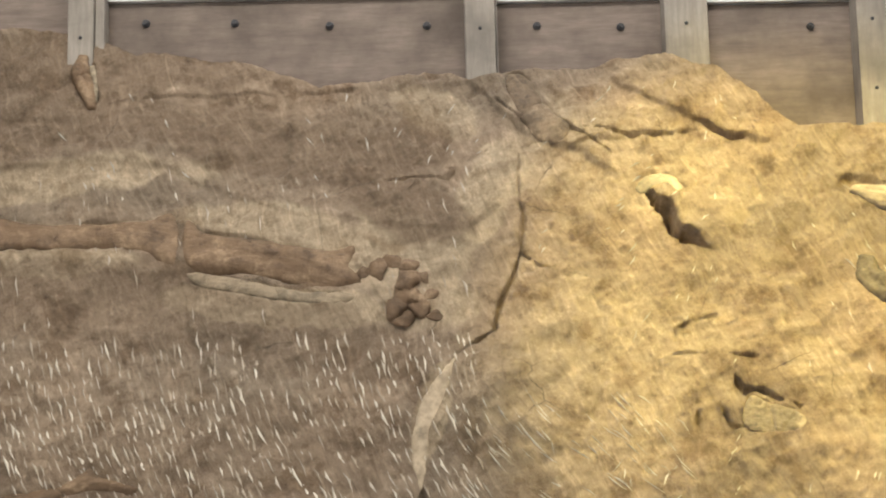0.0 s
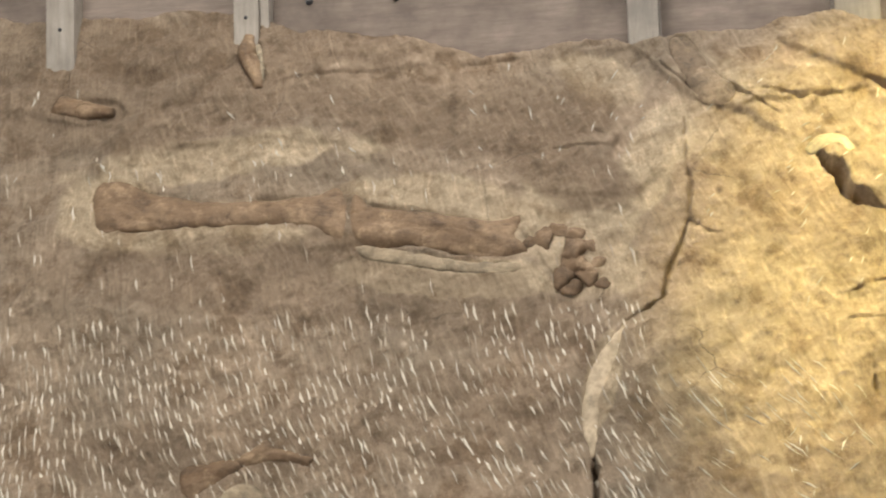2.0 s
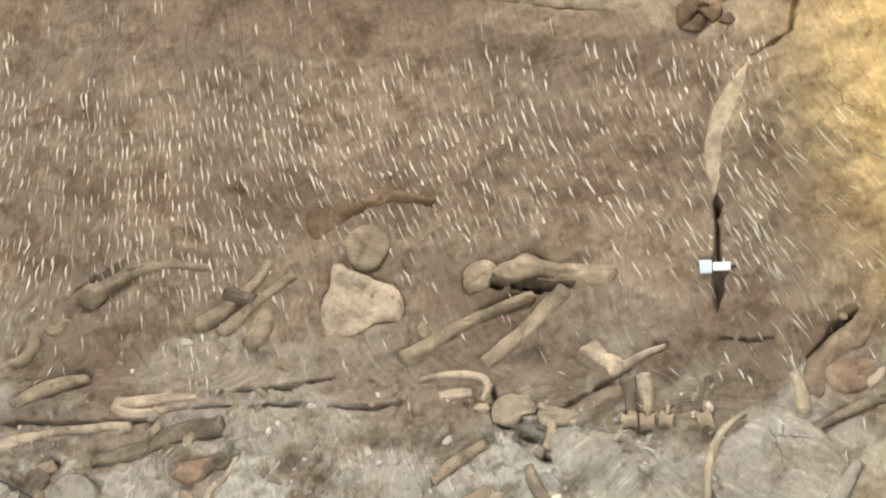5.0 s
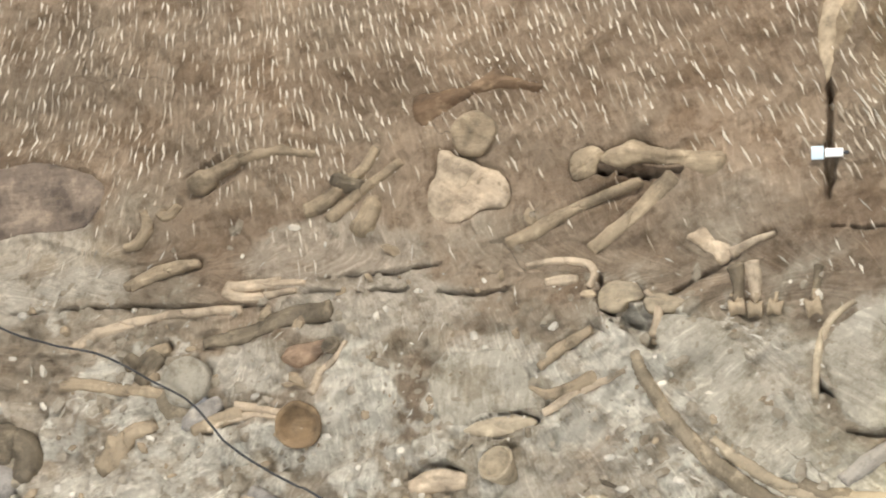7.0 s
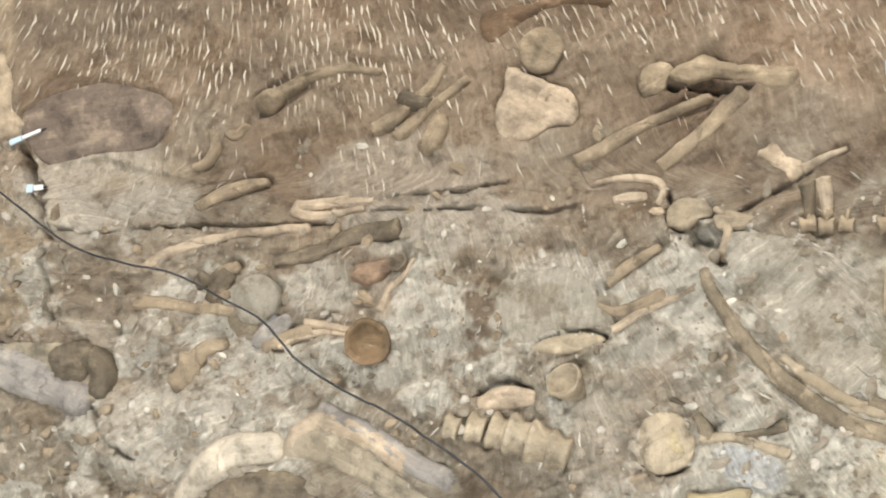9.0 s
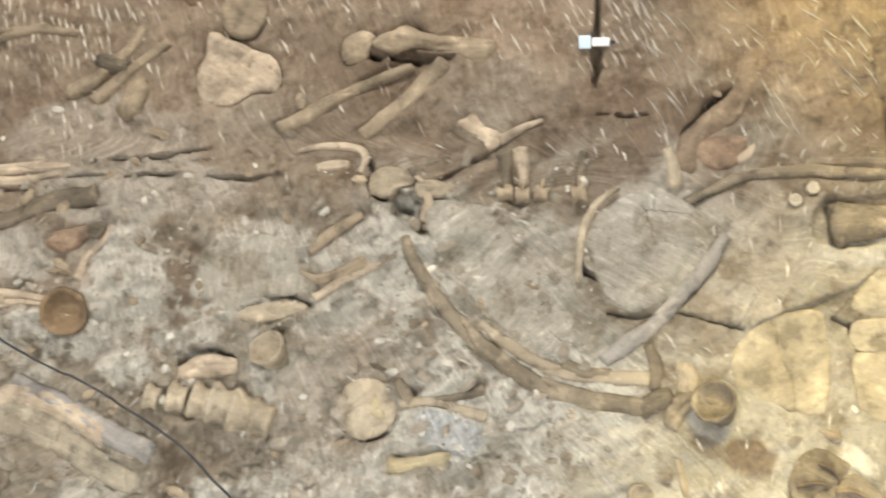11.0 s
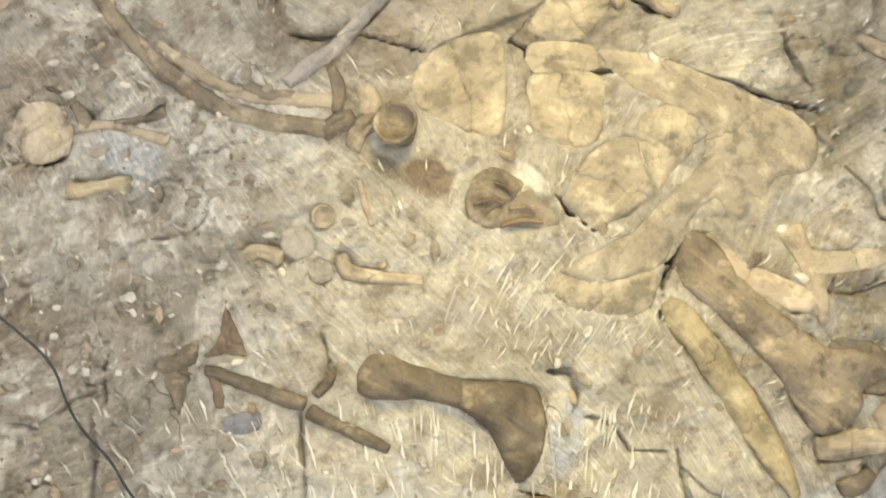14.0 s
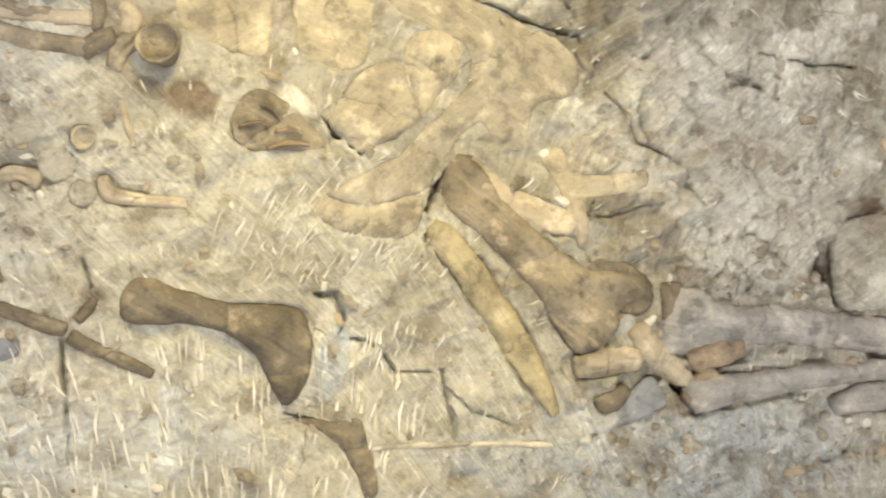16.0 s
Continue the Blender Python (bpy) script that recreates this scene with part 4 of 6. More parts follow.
bone("joint_bone", "small tan fossil joint", "tan", .6, [(0.204, -1.594, 0.062), (0.235, -1.645, 0.092), (0.214, -1.707, 0.062)])
plate("stone_lens", "smooth dark brown stone lens in the face", "lens", .012, [(-3.835, -0.506), (-3.792, -0.363), (-3.473, -0.274), (-3.171, -0.345), (-3.089, -0.436), (-3.171, -0.575), (-3.487, -0.601), (-3.693, -0.646)])
bone("grey_bone", "long grey fossil bone half buried in rubble", "grey", .5, [(-4.115, -1.475, 0.207), (-3.819, -1.533, 0.192), (-3.585, -1.601, 0.173), (-3.356, -1.680, 0.146)])
bone("joint_bone", "brown fossil joint in rubble", "dark", .6, [(-3.537, -1.552, 0.148), (-3.432, -1.515, 0.186), (-3.306, -1.548, 0.145), (-3.319, -1.655, 0.087)])
disc("stone_boss", "rounded grey stone boss in rubble", "stone", .5, -2.624, -1.247, 0.209)
bone("ridge_bone", "curled pale fossil ridge in rubble", "warm_pale", .5, [(-2.419, -1.836, 0.054), (-2.396, -1.780, 0.077), (-2.284, -1.732, 0.090), (-2.114, -1.782, 0.089), (-1.944, -1.885, 0.079)])
bone("flat_piece", "flat brown fossil piece in rubble", "warm", .5, [(-2.983, -1.601, 0.071), (-2.919, -1.553, 0.094), (-2.893, -1.483, 0.071)])
bone("flat_piece", "flat brown fossil piece in rubble", "dark", .5, [(-2.829, -1.247, 0.094), (-2.811, -1.176, 0.118), (-2.764, -1.129, 0.094)])
bone("flat_piece", "flat brown fossil piece in rubble", "dark", .5, [(-2.905, -1.140, 0.062), (-2.875, -1.176, 0.085)])
bone("thin_splint", "thin tan fossil splint in rubble", "warm", .7, [(-3.167, -1.272, 0.048), (-2.982, -1.271, 0.048), (-2.774, -1.276, 0.033)])
bone("rod_bone", "low tan fossil rod on a rock crack", "warm_pale", .5, [(-2.511, -0.844, 0.037), (-2.361, -0.835, 0.042), (-2.165, -0.827, 0.027)])
bone("rod_bone", "curved brown fossil sliver", "warm", .5, [(-2.951, -0.848, 0.038), (-2.801, -0.777, 0.043), (-2.650, -0.732, 0.028)])
plate("fan_block", "tan wedge fossil block", "tan", .03, [(-0.791, -0.918), (-0.740, -0.884), (-0.635, -0.904), (-0.644, -0.947), (-0.758, -0.971)])
bone("ear_bone", "small brown fossil loop", "tan", .6, [(1.037, -1.165, 0.043), (1.090, -1.196, 0.047), (1.111, -1.250, 0.047), (1.078, -1.293, 0.034)])
plate("plaster_fill", "smooth cream plaster filling a rock crack", "plaster", .02, [(-4.222, 0.352), (-4.085, 0.341), (-4.028, 0.086), (-4.025, -0.057), (-4.111, -0.090), (-4.195, 0.097)])
plate("plaster_fill", "smooth cream plaster filling a rock crack", "plaster", .025, [(-4.148, -0.127), (-3.999, -0.113), (-3.919, -0.247), (-3.891, -0.395), (-3.810, -0.469), (-3.959, -0.533), (-4.045, -0.477), (-4.092, -0.292)])
plate("plaster_fill", "smooth cream plaster filling a rock seam", "plaster", .012, [(0.004, 0.485), (0.056, 0.514), (-0.006, 0.342), (-0.069, 0.190), (-0.079, 0.020), (-0.117, -0.055), (-0.143, 0.114), (-0.112, 0.291)])
plate("radius", "broad brown fossil forearm bone in pale sandstone", "brown", 0.034, [(-1.115, 1.215), (-1.072, 1.207), (-1.032, 1.157), (-0.907, 1.128), (-0.733, 1.094), (-0.538, 1.055), (-0.393, 1.074), (-0.374, 1.044), (-0.399, 0.973), (-0.359, 0.923), (-0.348, 0.876), (-0.467, 0.855), (-0.586, 0.874), (-0.731, 0.910), (-0.853, 0.934), (-1.025, 0.945), (-1.088, 0.983), (-1.116, 1.070)])
plate("ulna", "flat tan fossil forearm bone under a browner one", "warm", 0.014, [(-1.084, 0.954), (-0.877, 0.914), (-0.634, 0.854), (-0.396, 0.835), (-0.392, 0.796), (-0.539, 0.789), (-0.778, 0.824), (-1.023, 0.883)])
lump("carpal", "small blocky brown fossil wrist bone", "brown", 0.6, -0.340, 0.922, 0.062)
lump("carpal", "small blocky brown fossil wrist bone", "brown", 0.6, -0.281, 0.946, 0.101)
lump("carpal", "small blocky brown fossil wrist bone", "brown", 0.6, -0.216, 0.989, 0.083)
lump("carpal", "small blocky brown fossil wrist bone", "brown", 0.6, -0.143, 0.959, 0.082)
lump("carpal", "small blocky brown fossil wrist bone", "brown", 0.6, -0.152, 0.886, 0.110)
lump("carpal", "small blocky brown fossil wrist bone", "brown", 0.6, -0.084, 0.912, 0.055)
lump("carpal", "small blocky brown fossil wrist bone", "brown", 0.6, -0.152, 0.820, 0.115)
lump("carpal", "small blocky brown fossil wrist bone", "brown", 0.6, -0.054, 0.825, 0.060)
lump("carpal", "small blocky brown fossil wrist bone", "brown", 0.6, -0.202, 0.769, 0.106)
lump("carpal", "small blocky brown fossil wrist bone", "brown", 0.6, -0.107, 0.774, 0.106)
lump("carpal", "small blocky brown fossil wrist bone", "brown", 0.6, -0.040, 0.720, 0.064)
lump("carpal", "small blocky brown fossil wrist bone", "brown", 0.6, -0.169, 0.716, 0.083)
plate("curved_bone", "olive brown curved fossil bone with knobbed end", "brown", 0.03, [(-1.768, -0.075), (-1.740, -0.027), (-1.633, -0.014), (-1.515, 0.009), (-1.446, 0.049), (-1.412, 0.066), (-1.352, 0.028), (-1.235, -0.013), (-1.206, -0.034), (-1.256, -0.050), (-1.349, -0.030), (-1.442, -0.040), (-1.523, -0.064), (-1.604, -0.109), (-1.661, -0.142), (-1.707, -0.172), (-1.749, -0.145)])
plate("hip_plate", "broad pale tan fossil hip plate in brown rock", "warm_pale", 0.02, [(-1.646, -0.289), (-1.618, -0.273), (-1.558, -0.305), (-1.498, -0.331), (-1.427, -0.363), (-1.368, -0.389), (-1.336, -0.456), (-1.339, -0.531), (-1.407, -0.536), (-1.453, -0.546), (-1.497, -0.579), (-1.565, -0.594), (-1.636, -0.575), (-1.670, -0.515), (-1.667, -0.444), (-1.641, -0.373)])
bone("hip_ridge", "low warm fossil ridge across a hip plate", "warm", 0.3, [(-1.470, -0.416, 0.046), (-1.389, -0.431, 0.060), (-1.347, -0.514, 0.041)])
plate("shoulder_bone", "thick arched tan fossil bone with dark underside", "warm", 0.04, [(-0.976, -0.349), (-0.912, -0.299), (-0.836, -0.263), (-0.755, -0.304), (-0.673, -0.317), (-0.577, -0.316), (-0.493, -0.341), (-0.503, -0.401), (-0.544, -0.436), (-0.629, -0.401), (-0.715, -0.374), (-0.801, -0.361), (-0.888, -0.385), (-0.943, -0.374)])
plate("rounded_bone", "brown rounded fossil knob beside a thicker bone", "warm", 0.022, [(-1.097, -0.377), (-1.077, -0.321), (-1.000, -0.297), (-0.959, -0.322), (-0.980, -0.365), (-1.001, -0.411), (-1.074, -0.429)])
plate("triangular_bone", "triangular pale fossil plate with a pointed end", "warm_pale", 0.025, [(-0.631, -0.673), (-0.574, -0.623), (-0.512, -0.676), (-0.456, -0.710), (-0.468, -0.754), (-0.511, -0.779), (-0.547, -0.739), (-0.609, -0.693)])
bone("spur_bone", "thin pale fossil spur", "warm_pale", 0.6, [(-0.468, -0.736, 0.040), (-0.394, -0.699, 0.032), (-0.305, -0.670, 0.020)])
plate("vertebra_block", "lumpy tan fossil vertebra with pale ridges", "tan", .03, [(-0.957, -0.873), (-0.902, -0.832), (-0.820, -0.855), (-0.794, -0.908), (-0.845, -0.926), (-0.870, -0.961), (-0.918, -0.970), (-0.962, -0.953)])
bone("hollow_bone", "thin curved tan fossil rim of a hollow", "warm_pale", 0.6, [(-0.791, -0.879, 0.026), (-0.746, -0.924, 0.035), (-0.735, -0.990, 0.035), (-0.754, -1.056, 0.026)])
bone("slab_bone", "dark-edged tan fossil splint", "warm", 0.5, [(-1.181, -1.180, 0.035), (-1.104, -1.109, 0.048), (-0.984, -1.037, 0.034)])
bone("slab_bone", "tan fossil splint beside a sandstone slab", "warm", 0.5, [(-1.223, -1.250, 0.022), (-1.121, -1.280, 0.044), (-0.963, -1.221, 0.057)])
bone("slab_bone", "thin pale fossil splint", "warm_pale", 0.5, [(-1.161, -1.350, 0.031), (-1.051, -1.288, 0.035), (-0.852, -1.198, 0.022)])
plate("lens_bone", "tan lens-shaped fossil bone with a dark slit", "tan", 0.022, [(-1.461, -1.416), (-1.375, -1.375), (-1.244, -1.360), (-1.181, -1.389), (-1.240, -1.425), (-1.371, -1.445), (-1.433, -1.446)])
plate("rock_slab", "rounded pale sandstone slab among the bones", "stone", 0.016, [(-1.610, -1.206), (-1.568, -1.150), (-1.480, -1.116), (-1.347, -1.104), (-1.255, -1.158), (-1.211, -1.235), (-1.191, -1.322), (-1.266, -1.347), (-1.376, -1.358), (-1.461, -1.414), (-1.540, -1.404), (-1.591, -1.317)])
plate("rock_slab", "smooth pale sandstone slab beside a curved rib", "stone", 0.012, [(-0.718, -0.983), (-0.504, -1.000), (-0.384, -1.172), (-0.288, -1.341), (-0.174, -1.423), (-0.223, -1.524), (-0.325, -1.561), (-0.493, -1.429), (-0.634, -1.261), (-0.736, -1.088)])
drum("neck_vertebra", "drum-shaped pale fossil vertebra in a row", "tan", 0.55, -1.745, -1.740, 0.106)
drum("neck_vertebra", "drum-shaped pale fossil vertebra in a row", "tan", 0.55, -1.661, -1.738, 0.128)
drum("neck_vertebra", "drum-shaped pale fossil vertebra in a row", "tan", 0.55, -1.576, -1.746, 0.150)
drum("neck_vertebra", "drum-shaped pale fossil vertebra in a row", "tan", 0.55, -1.491, -1.765, 0.167)
drum("neck_vertebra", "drum-shaped pale fossil vertebra in a row", "tan", 0.55, -1.406, -1.788, 0.172)
drum("neck_vertebra", "drum-shaped pale fossil vertebra in a row", "tan", 0.55, -1.326, -1.820, 0.158)
mug("socket_bone", "hollow cup-shaped tan fossil joint with dark mouth", "tan", 0.6, -1.311, -1.556, 0.145)
bone("dome_bone", "half-buried pinkish fossil under a dark arch", "warm_pale", 0.45, [(-1.657, -1.645, 0.055), (-1.558, -1.617, 0.092), (-1.439, -1.614, 0.048)])
plate("disc_vertebra", "large round tan fossil vertebra disc", "tan", 0.02, [(-1.044, -1.746), (-1.022, -1.677), (-0.948, -1.649), (-0.879, -1.673), (-0.838, -1.741), (-0.848, -1.824), (-0.907, -1.869), (-0.985, -1.876), (-1.030, -1.819)])
lump("disc_core", "brown raised core of a fossil vertebra", "ochre", 0.35, -0.910, -1.757, 0.097)
bone("arch_bone", "thin dark fossil arch above a round vertebra", "dark", 0.7, [(-0.996, -1.638, 0.017), (-0.940, -1.603, 0.025), (-0.873, -1.626, 0.021)])
bone("arch_bone", "dark fossil knob beside a round vertebra", "mottle", 0.6, [(-0.833, -1.657, 0.042), (-0.802, -1.708, 0.055), (-0.785, -1.754, 0.042)])
bone("spine_process", "forked tan fossil spine beside a round vertebra", "tan", 0.6, [(-0.817, -1.742, 0.042), (-0.702, -1.739, 0.034), (-0.598, -1.761, 0.038), (-0.500, -1.791, 0.052)])
bone("spine_process", "slim dark-edged fossil fork", "mottle", 0.6, [(-0.692, -1.735, 0.024), (-0.589, -1.711, 0.029), (-0.515, -1.684, 0.048)])
bone("hinge_bone", "waisted brown fossil bone with knobbed ends", "ochre", 0.6, [(-0.854, -1.975, 0.068), (-0.808, -1.969, 0.055), (-0.736, -1.954, 0.038), (-0.668, -1.944, 0.063), (-0.639, -1.951, 0.080)])
plate("ring_piece", "curled reddish fossil ring piece", "red", 0.03, [(-2.232, -1.149), (-2.180, -1.098), (-2.103, -1.075), (-2.057, -1.061), (-2.040, -1.097), (-2.085, -1.148), (-2.163, -1.185)])
mug("ring_piece", "small hollow brown fossil joint", "dark", 0.6, -2.017, -1.097, 0.078)
bone("ring_piece", "curled pale fossil ring piece", "warm_pale", 0.7, [(-1.958, -1.079, 0.024), (-1.998, -1.156, 0.032), (-2.056, -1.202, 0.037), (-2.083, -1.290, 0.046)])
plate("slate_patch", "bluish grey slate wedge beside a cable", "slate", 0.02, [(-2.634, -1.431), (-2.596, -1.349), (-2.559, -1.289), (-2.506, -1.341), (-2.471, -1.402), (-2.559, -1.421)])
plate("knob_bone", "rounded grey fossil knob beside slate", "mottle", .03, [(-2.747, -1.333), (-2.720, -1.268), (-2.636, -1.245), (-2.575, -1.274), (-2.579, -1.331), (-2.634, -1.391), (-2.706, -1.392)])
bone("rib_shaft", "thin pale fossil shaft ending in a knob", "warm_pale", 0.6, [(-2.872, -1.254, 0.035), (-2.771, -1.287, 0.034), (-2.697, -1.305, 0.029)])
bone("pink_splint", "short pinkish fossil splint", "warm_pale", 0.5, [(-2.515, -1.432, 0.037), (-2.425, -1.387, 0.041), (-2.297, -1.376, 0.029), (-2.202, -1.388, 0.018)])
# dark plate that also carries the shade of the hollow it replaces
plate("limb_bone", "dark brown fossil limb end over a hollow's painted shade", "umber", 0.035, [(0.459, -0.381), (0.507, -0.404), (0.497, -0.523), (0.423, -0.666), (0.301, -0.756), (0.256, -0.868), (0.187, -0.842), (0.200, -0.738), (0.281, -0.652), (0.392, -0.556)])
plate("joint_disc", "round reddish brown fossil joint face", "red", 0.03, [(0.265, -0.782), (0.301, -0.739), (0.382, -0.722), (0.455, -0.740), (0.446, -0.796), (0.401, -0.847), (0.325, -0.860), (0.277, -0.830)])
bone("rim_bone", "pale knob beside a reddish joint face", "warm_pale", 0.4, [(0.422, -0.826, 0.040), (0.462, -0.783, 0.048), (0.463, -0.740, 0.032)])
plate("hip_bone", "broad brown fossil hip bone crossing pale rock", "blade", 0.024, [(0.917, -2.267), (1.076, -2.183), (1.182, -2.131), (1.290, -2.026), (1.397, -1.931), (1.473, -1.847), (1.523, -1.808), (1.574, -1.935), (1.461, -2.041), (1.385, -2.131), (1.320, -2.247), (1.202, -2.288), (1.054, -2.309)])
plate("ischium", "rounded pale fossil plate end", "gold", 0.018, [(0.875, -2.308), (0.927, -2.267), (1.075, -2.305), (1.266, -2.268), (1.305, -2.289), (1.265, -2.404), (1.138, -2.439), (0.990, -2.413), (0.906, -2.362)])
plate("spongy_end", "dark crumbling end of a broad fossil plate", "dark", .03, [(1.946, -2.533), (2.080, -2.526), (2.201, -2.607), (2.192, -2.710), (2.093, -2.732), (1.996, -2.656)])
plate("rock_block", "rounded grey sandstone block in a brown hollow", "stone", 0.06, [(2.996, -2.423), (3.076, -2.364), (3.223, -2.351), (3.407, -2.361), (3.409, -2.721), (3.224, -2.736), (3.031, -2.726), (2.991, -2.577)])
plate("edge_bone", "brown fossil edge at a rock step", "dark", 0.03, [(0.803, -3.100), (0.972, -3.108), (1.053, -3.103), (1.099, -3.227), (1.116, -3.376), (1.066, -3.399), (1.009, -3.270), (0.929, -3.168)])
bone("slot_bone", "smooth pale fossil knob at the head of a dark slot", "gold", .15, [(0.862, 1.307, 0.043), (0.920, 1.353, 0.065), (0.996, 1.368, 0.055), (1.046, 1.312, 0.040)])
plate("jaw_bone", "smooth yellowish fossil block below a dark hollow", "mottle", .012, [(1.217, 0.309), (1.286, 0.287), (1.409, 0.243), (1.425, 0.169), (1.289, 0.148), (1.188, 0.191)])
plate("ledge_slab", "dark brown broken slab in the rock ledge", "umber", 0.014, [(0.315, 1.950), (0.405, 1.937), (0.497, 1.756), (0.578, 1.643), (0.535, 1.567), (0.417, 1.615), (0.355, 1.730), (0.313, 1.860)])
plate("block_bone", "brown splintered fossil block", "mottle", .016, [(0.588, -1.954), (0.630, -1.895), (0.703, -1.880), (0.818, -1.956), (0.911, -2.054), (0.916, -2.099), (0.796, -2.113), (0.650, -2.110), (0.584, -2.057)])
# raised dark strips stand for cracks, which cannot be carved into bones
bone("dark_sliver", "dark raised strip standing for a crack in a fossil block", "umber", 2.8, [(0.605, -2.024, 0.018), (0.661, -2.011, 0.022), (0.717, -2.019, 0.015)])
bone("dark_sliver", "dark raised strip standing for a crack in a fossil block", "umber", 2.8, [(0.682, -1.940, 0.017), (0.726, -1.963, 0.021), (0.755, -1.998, 0.015)])
bone("dark_sliver", "dark raised strip standing for a crack in a fossil block", "umber", 2.8, [(0.708, -2.101, 0.017), (0.785, -2.082, 0.025), (0.866, -2.087, 0.017)])
bone("dark_sliver", "dark raised strip standing for a crack in a fossil block", "umber", 2.8, [(0.734, -2.039, 0.015), (0.796, -2.034, 0.019), (0.838, -2.055, 0.013)])
plate("pale_oval", "smooth pale yellow oval stone", "gold", 0.03, [(1.224, -1.738), (1.263, -1.666), (1.348, -1.646), (1.428, -1.693), (1.440, -1.799), (1.364, -1.904), (1.304, -1.972), (1.271, -1.905), (1.239, -1.822)])
plate("block_fragment", "small angular tan fossil block between dark gaps", "tan", 0.035, [(1.286, -1.152), (1.359, -1.127), (1.402, -1.159), (1.362, -1.203), (1.311, -1.199)])
plate("block_fragment", "small angular tan fossil block between dark gaps", "tan", 0.035, [(1.356, -1.098), (1.425, -1.075), (1.459, -1.110), (1.419, -1.150), (1.372, -1.133)])
plate("block_fragment", "small angular tan fossil block between dark gaps", "tan", 0.035, [(1.438, -1.097), (1.498, -1.083), (1.511, -1.109), (1.450, -1.123)])
plate("block_fragment", "small angular tan fossil block between dark gaps", "tan", 0.035, [(1.380, -1.185), (1.434, -1.158), (1.462, -1.179), (1.405, -1.206)])
bone("ridge_fragment", "knobbed tan fossil fragment on a rock disc", "tan", 0.6, [(1.719, -1.013, 0.044), (1.783, -1.047, 0.053), (1.837, -1.055, 0.035), (1.912, -1.106, 0.044)])
bone("fan_bone", "low pale fossil bone on a sandstone slab", "tan", 0.45, [(1.053, -1.229, 0.057), (1.154, -1.228, 0.038), (1.271, -1.252, 0.040), (1.381, -1.302, 0.050)])
bone("fan_bone", "slim pale fossil bone on a sandstone slab", "tan", 0.45, [(1.089, -1.138, 0.025), (1.144, -1.180, 0.029), (1.203, -1.231, 0.035)])
plate("fan_plate", "olive fan-shaped fossil plate", "mottle", 0.03, [(-0.538, -2.588), (-0.433, -2.520), (-0.381, -2.512), (-0.389, -2.589), (-0.429, -2.690), (-0.457, -2.787), (-0.493, -2.714), (-0.533, -2.637)])
plate("wing_bone", "triangular olive fossil wing above a slim shaft", "umber", 0.03, [(-0.296, -2.365), (-0.267, -2.431), (-0.227, -2.529), (-0.219, -2.574), (-0.302, -2.565), (-0.373, -2.573), (-0.320, -2.488)])
bone("stub_bone", "short dark fossil stub", "umber", 0.6, [(-0.348, -2.630, 0.036), (-0.322, -2.691, 0.048), (-0.316, -2.756, 0.036)])



def curve_through(line, per=7):
    """Points of a smooth curve through the line's points, with their widths."""
    pts = [np.array(p, float) for p in line]
    pts = [2 * pts[0] - pts[1]] + pts + [2 * pts[-1] - pts[-2]]
    out = []
    for a, b, c, d in zip(pts, pts[1:], pts[2:], pts[3:]):
        for k in range(per):
            t = k / per
            out.append(0.5 * (2 * b + (c - a) * t + (2 * a - 5 * b + 4 * c - d) * t * t + (3 * b - a - 3 * c + d) * t ** 3))
    return out + [pts[-2]]


def closed_curve(line, per=8):
    """A smooth rim through the points of an outline."""
    pts = np.array(line, float)
    wrapped = np.vstack([pts[-1:], pts, pts[:2]])
    out = []
    for a, b, c, d in zip(wrapped, wrapped[1:], wrapped[2:], wrapped[3:]):
        for k in range(per):
            t = k / per
            out.append(0.5 * (2 * b + (c - a) * t + (2 * a - 5 * b + 4 * c - d) * t * t + (3 * b - a - 3 * c + d) * t ** 3))
    return np.array(out)


def resample(line, step=0.013):
    """A smooth curve through the line with even steps, and its length."""
    fine = np.array(curve_through(line, 12))
    run = np.concatenate([[0], np.cumsum(np.linalg.norm(np.diff(fine[:, :2], axis=0), axis=1))])
    n = max(int(run[-1] / step), 6)
    at = np.linspace(0, run[-1], n)
    return [np.array([np.interp(a, run, fine[:, k]) for k in range(3)]) for a in at], run[-1]


def rim_distance(rim, a, b):
    """How far points lie inside (above nought) or outside a closed rim, and the rim's point next to each."""
    shape = a.shape
    p = np.stack([a.ravel(), b.ravel()], 1)
    best, near = np.full(len(p), 1e9), np.zeros_like(p)
    odd = np.zeros(len(p), bool)
    for (x0, y0), (x1, y1) in zip(rim, np.roll(rim, -1, 0)):
        dx, dy = x1 - x0, y1 - y0
        k = np.clip(((p[:, 0] - x0) * dx + (p[:, 1] - y0) * dy) / (dx * dx + dy * dy + 1e-12), 0, 1)
        q = np.stack([x0 + k * dx, y0 + k * dy], 1)
        d = np.hypot(*(p - q).T)
        closer = d < best
        best[closer], near[closer] = d[closer], q[closer]
        if y0 != y1:
            odd ^= ((y0 > p[:, 1]) != (y1 > p[:, 1])) & (p[:, 0] < x0 + (p[:, 1] - y0) * dx / dy)
    return np.where(odd, best, -best).reshape(shape), near.reshape(shape + (2,))


def blurred(grid, reach):
    """A grid with its small relief smoothed away."""
    for axis in (0, 1):
        total = np.cumsum(np.concatenate([np.repeat(np.take(grid, [0], axis), reach + 1, axis), grid, np.repeat(np.take(grid, [-1], axis), reach, axis)], axis), axis)
        n = grid.shape[axis]
        grid = (np.take(total, np.arange(2 * reach + 1, 2 * reach + 1 + n), axis) - np.take(total, np.arange(n), axis)) / (2 * reach + 1)
    return grid


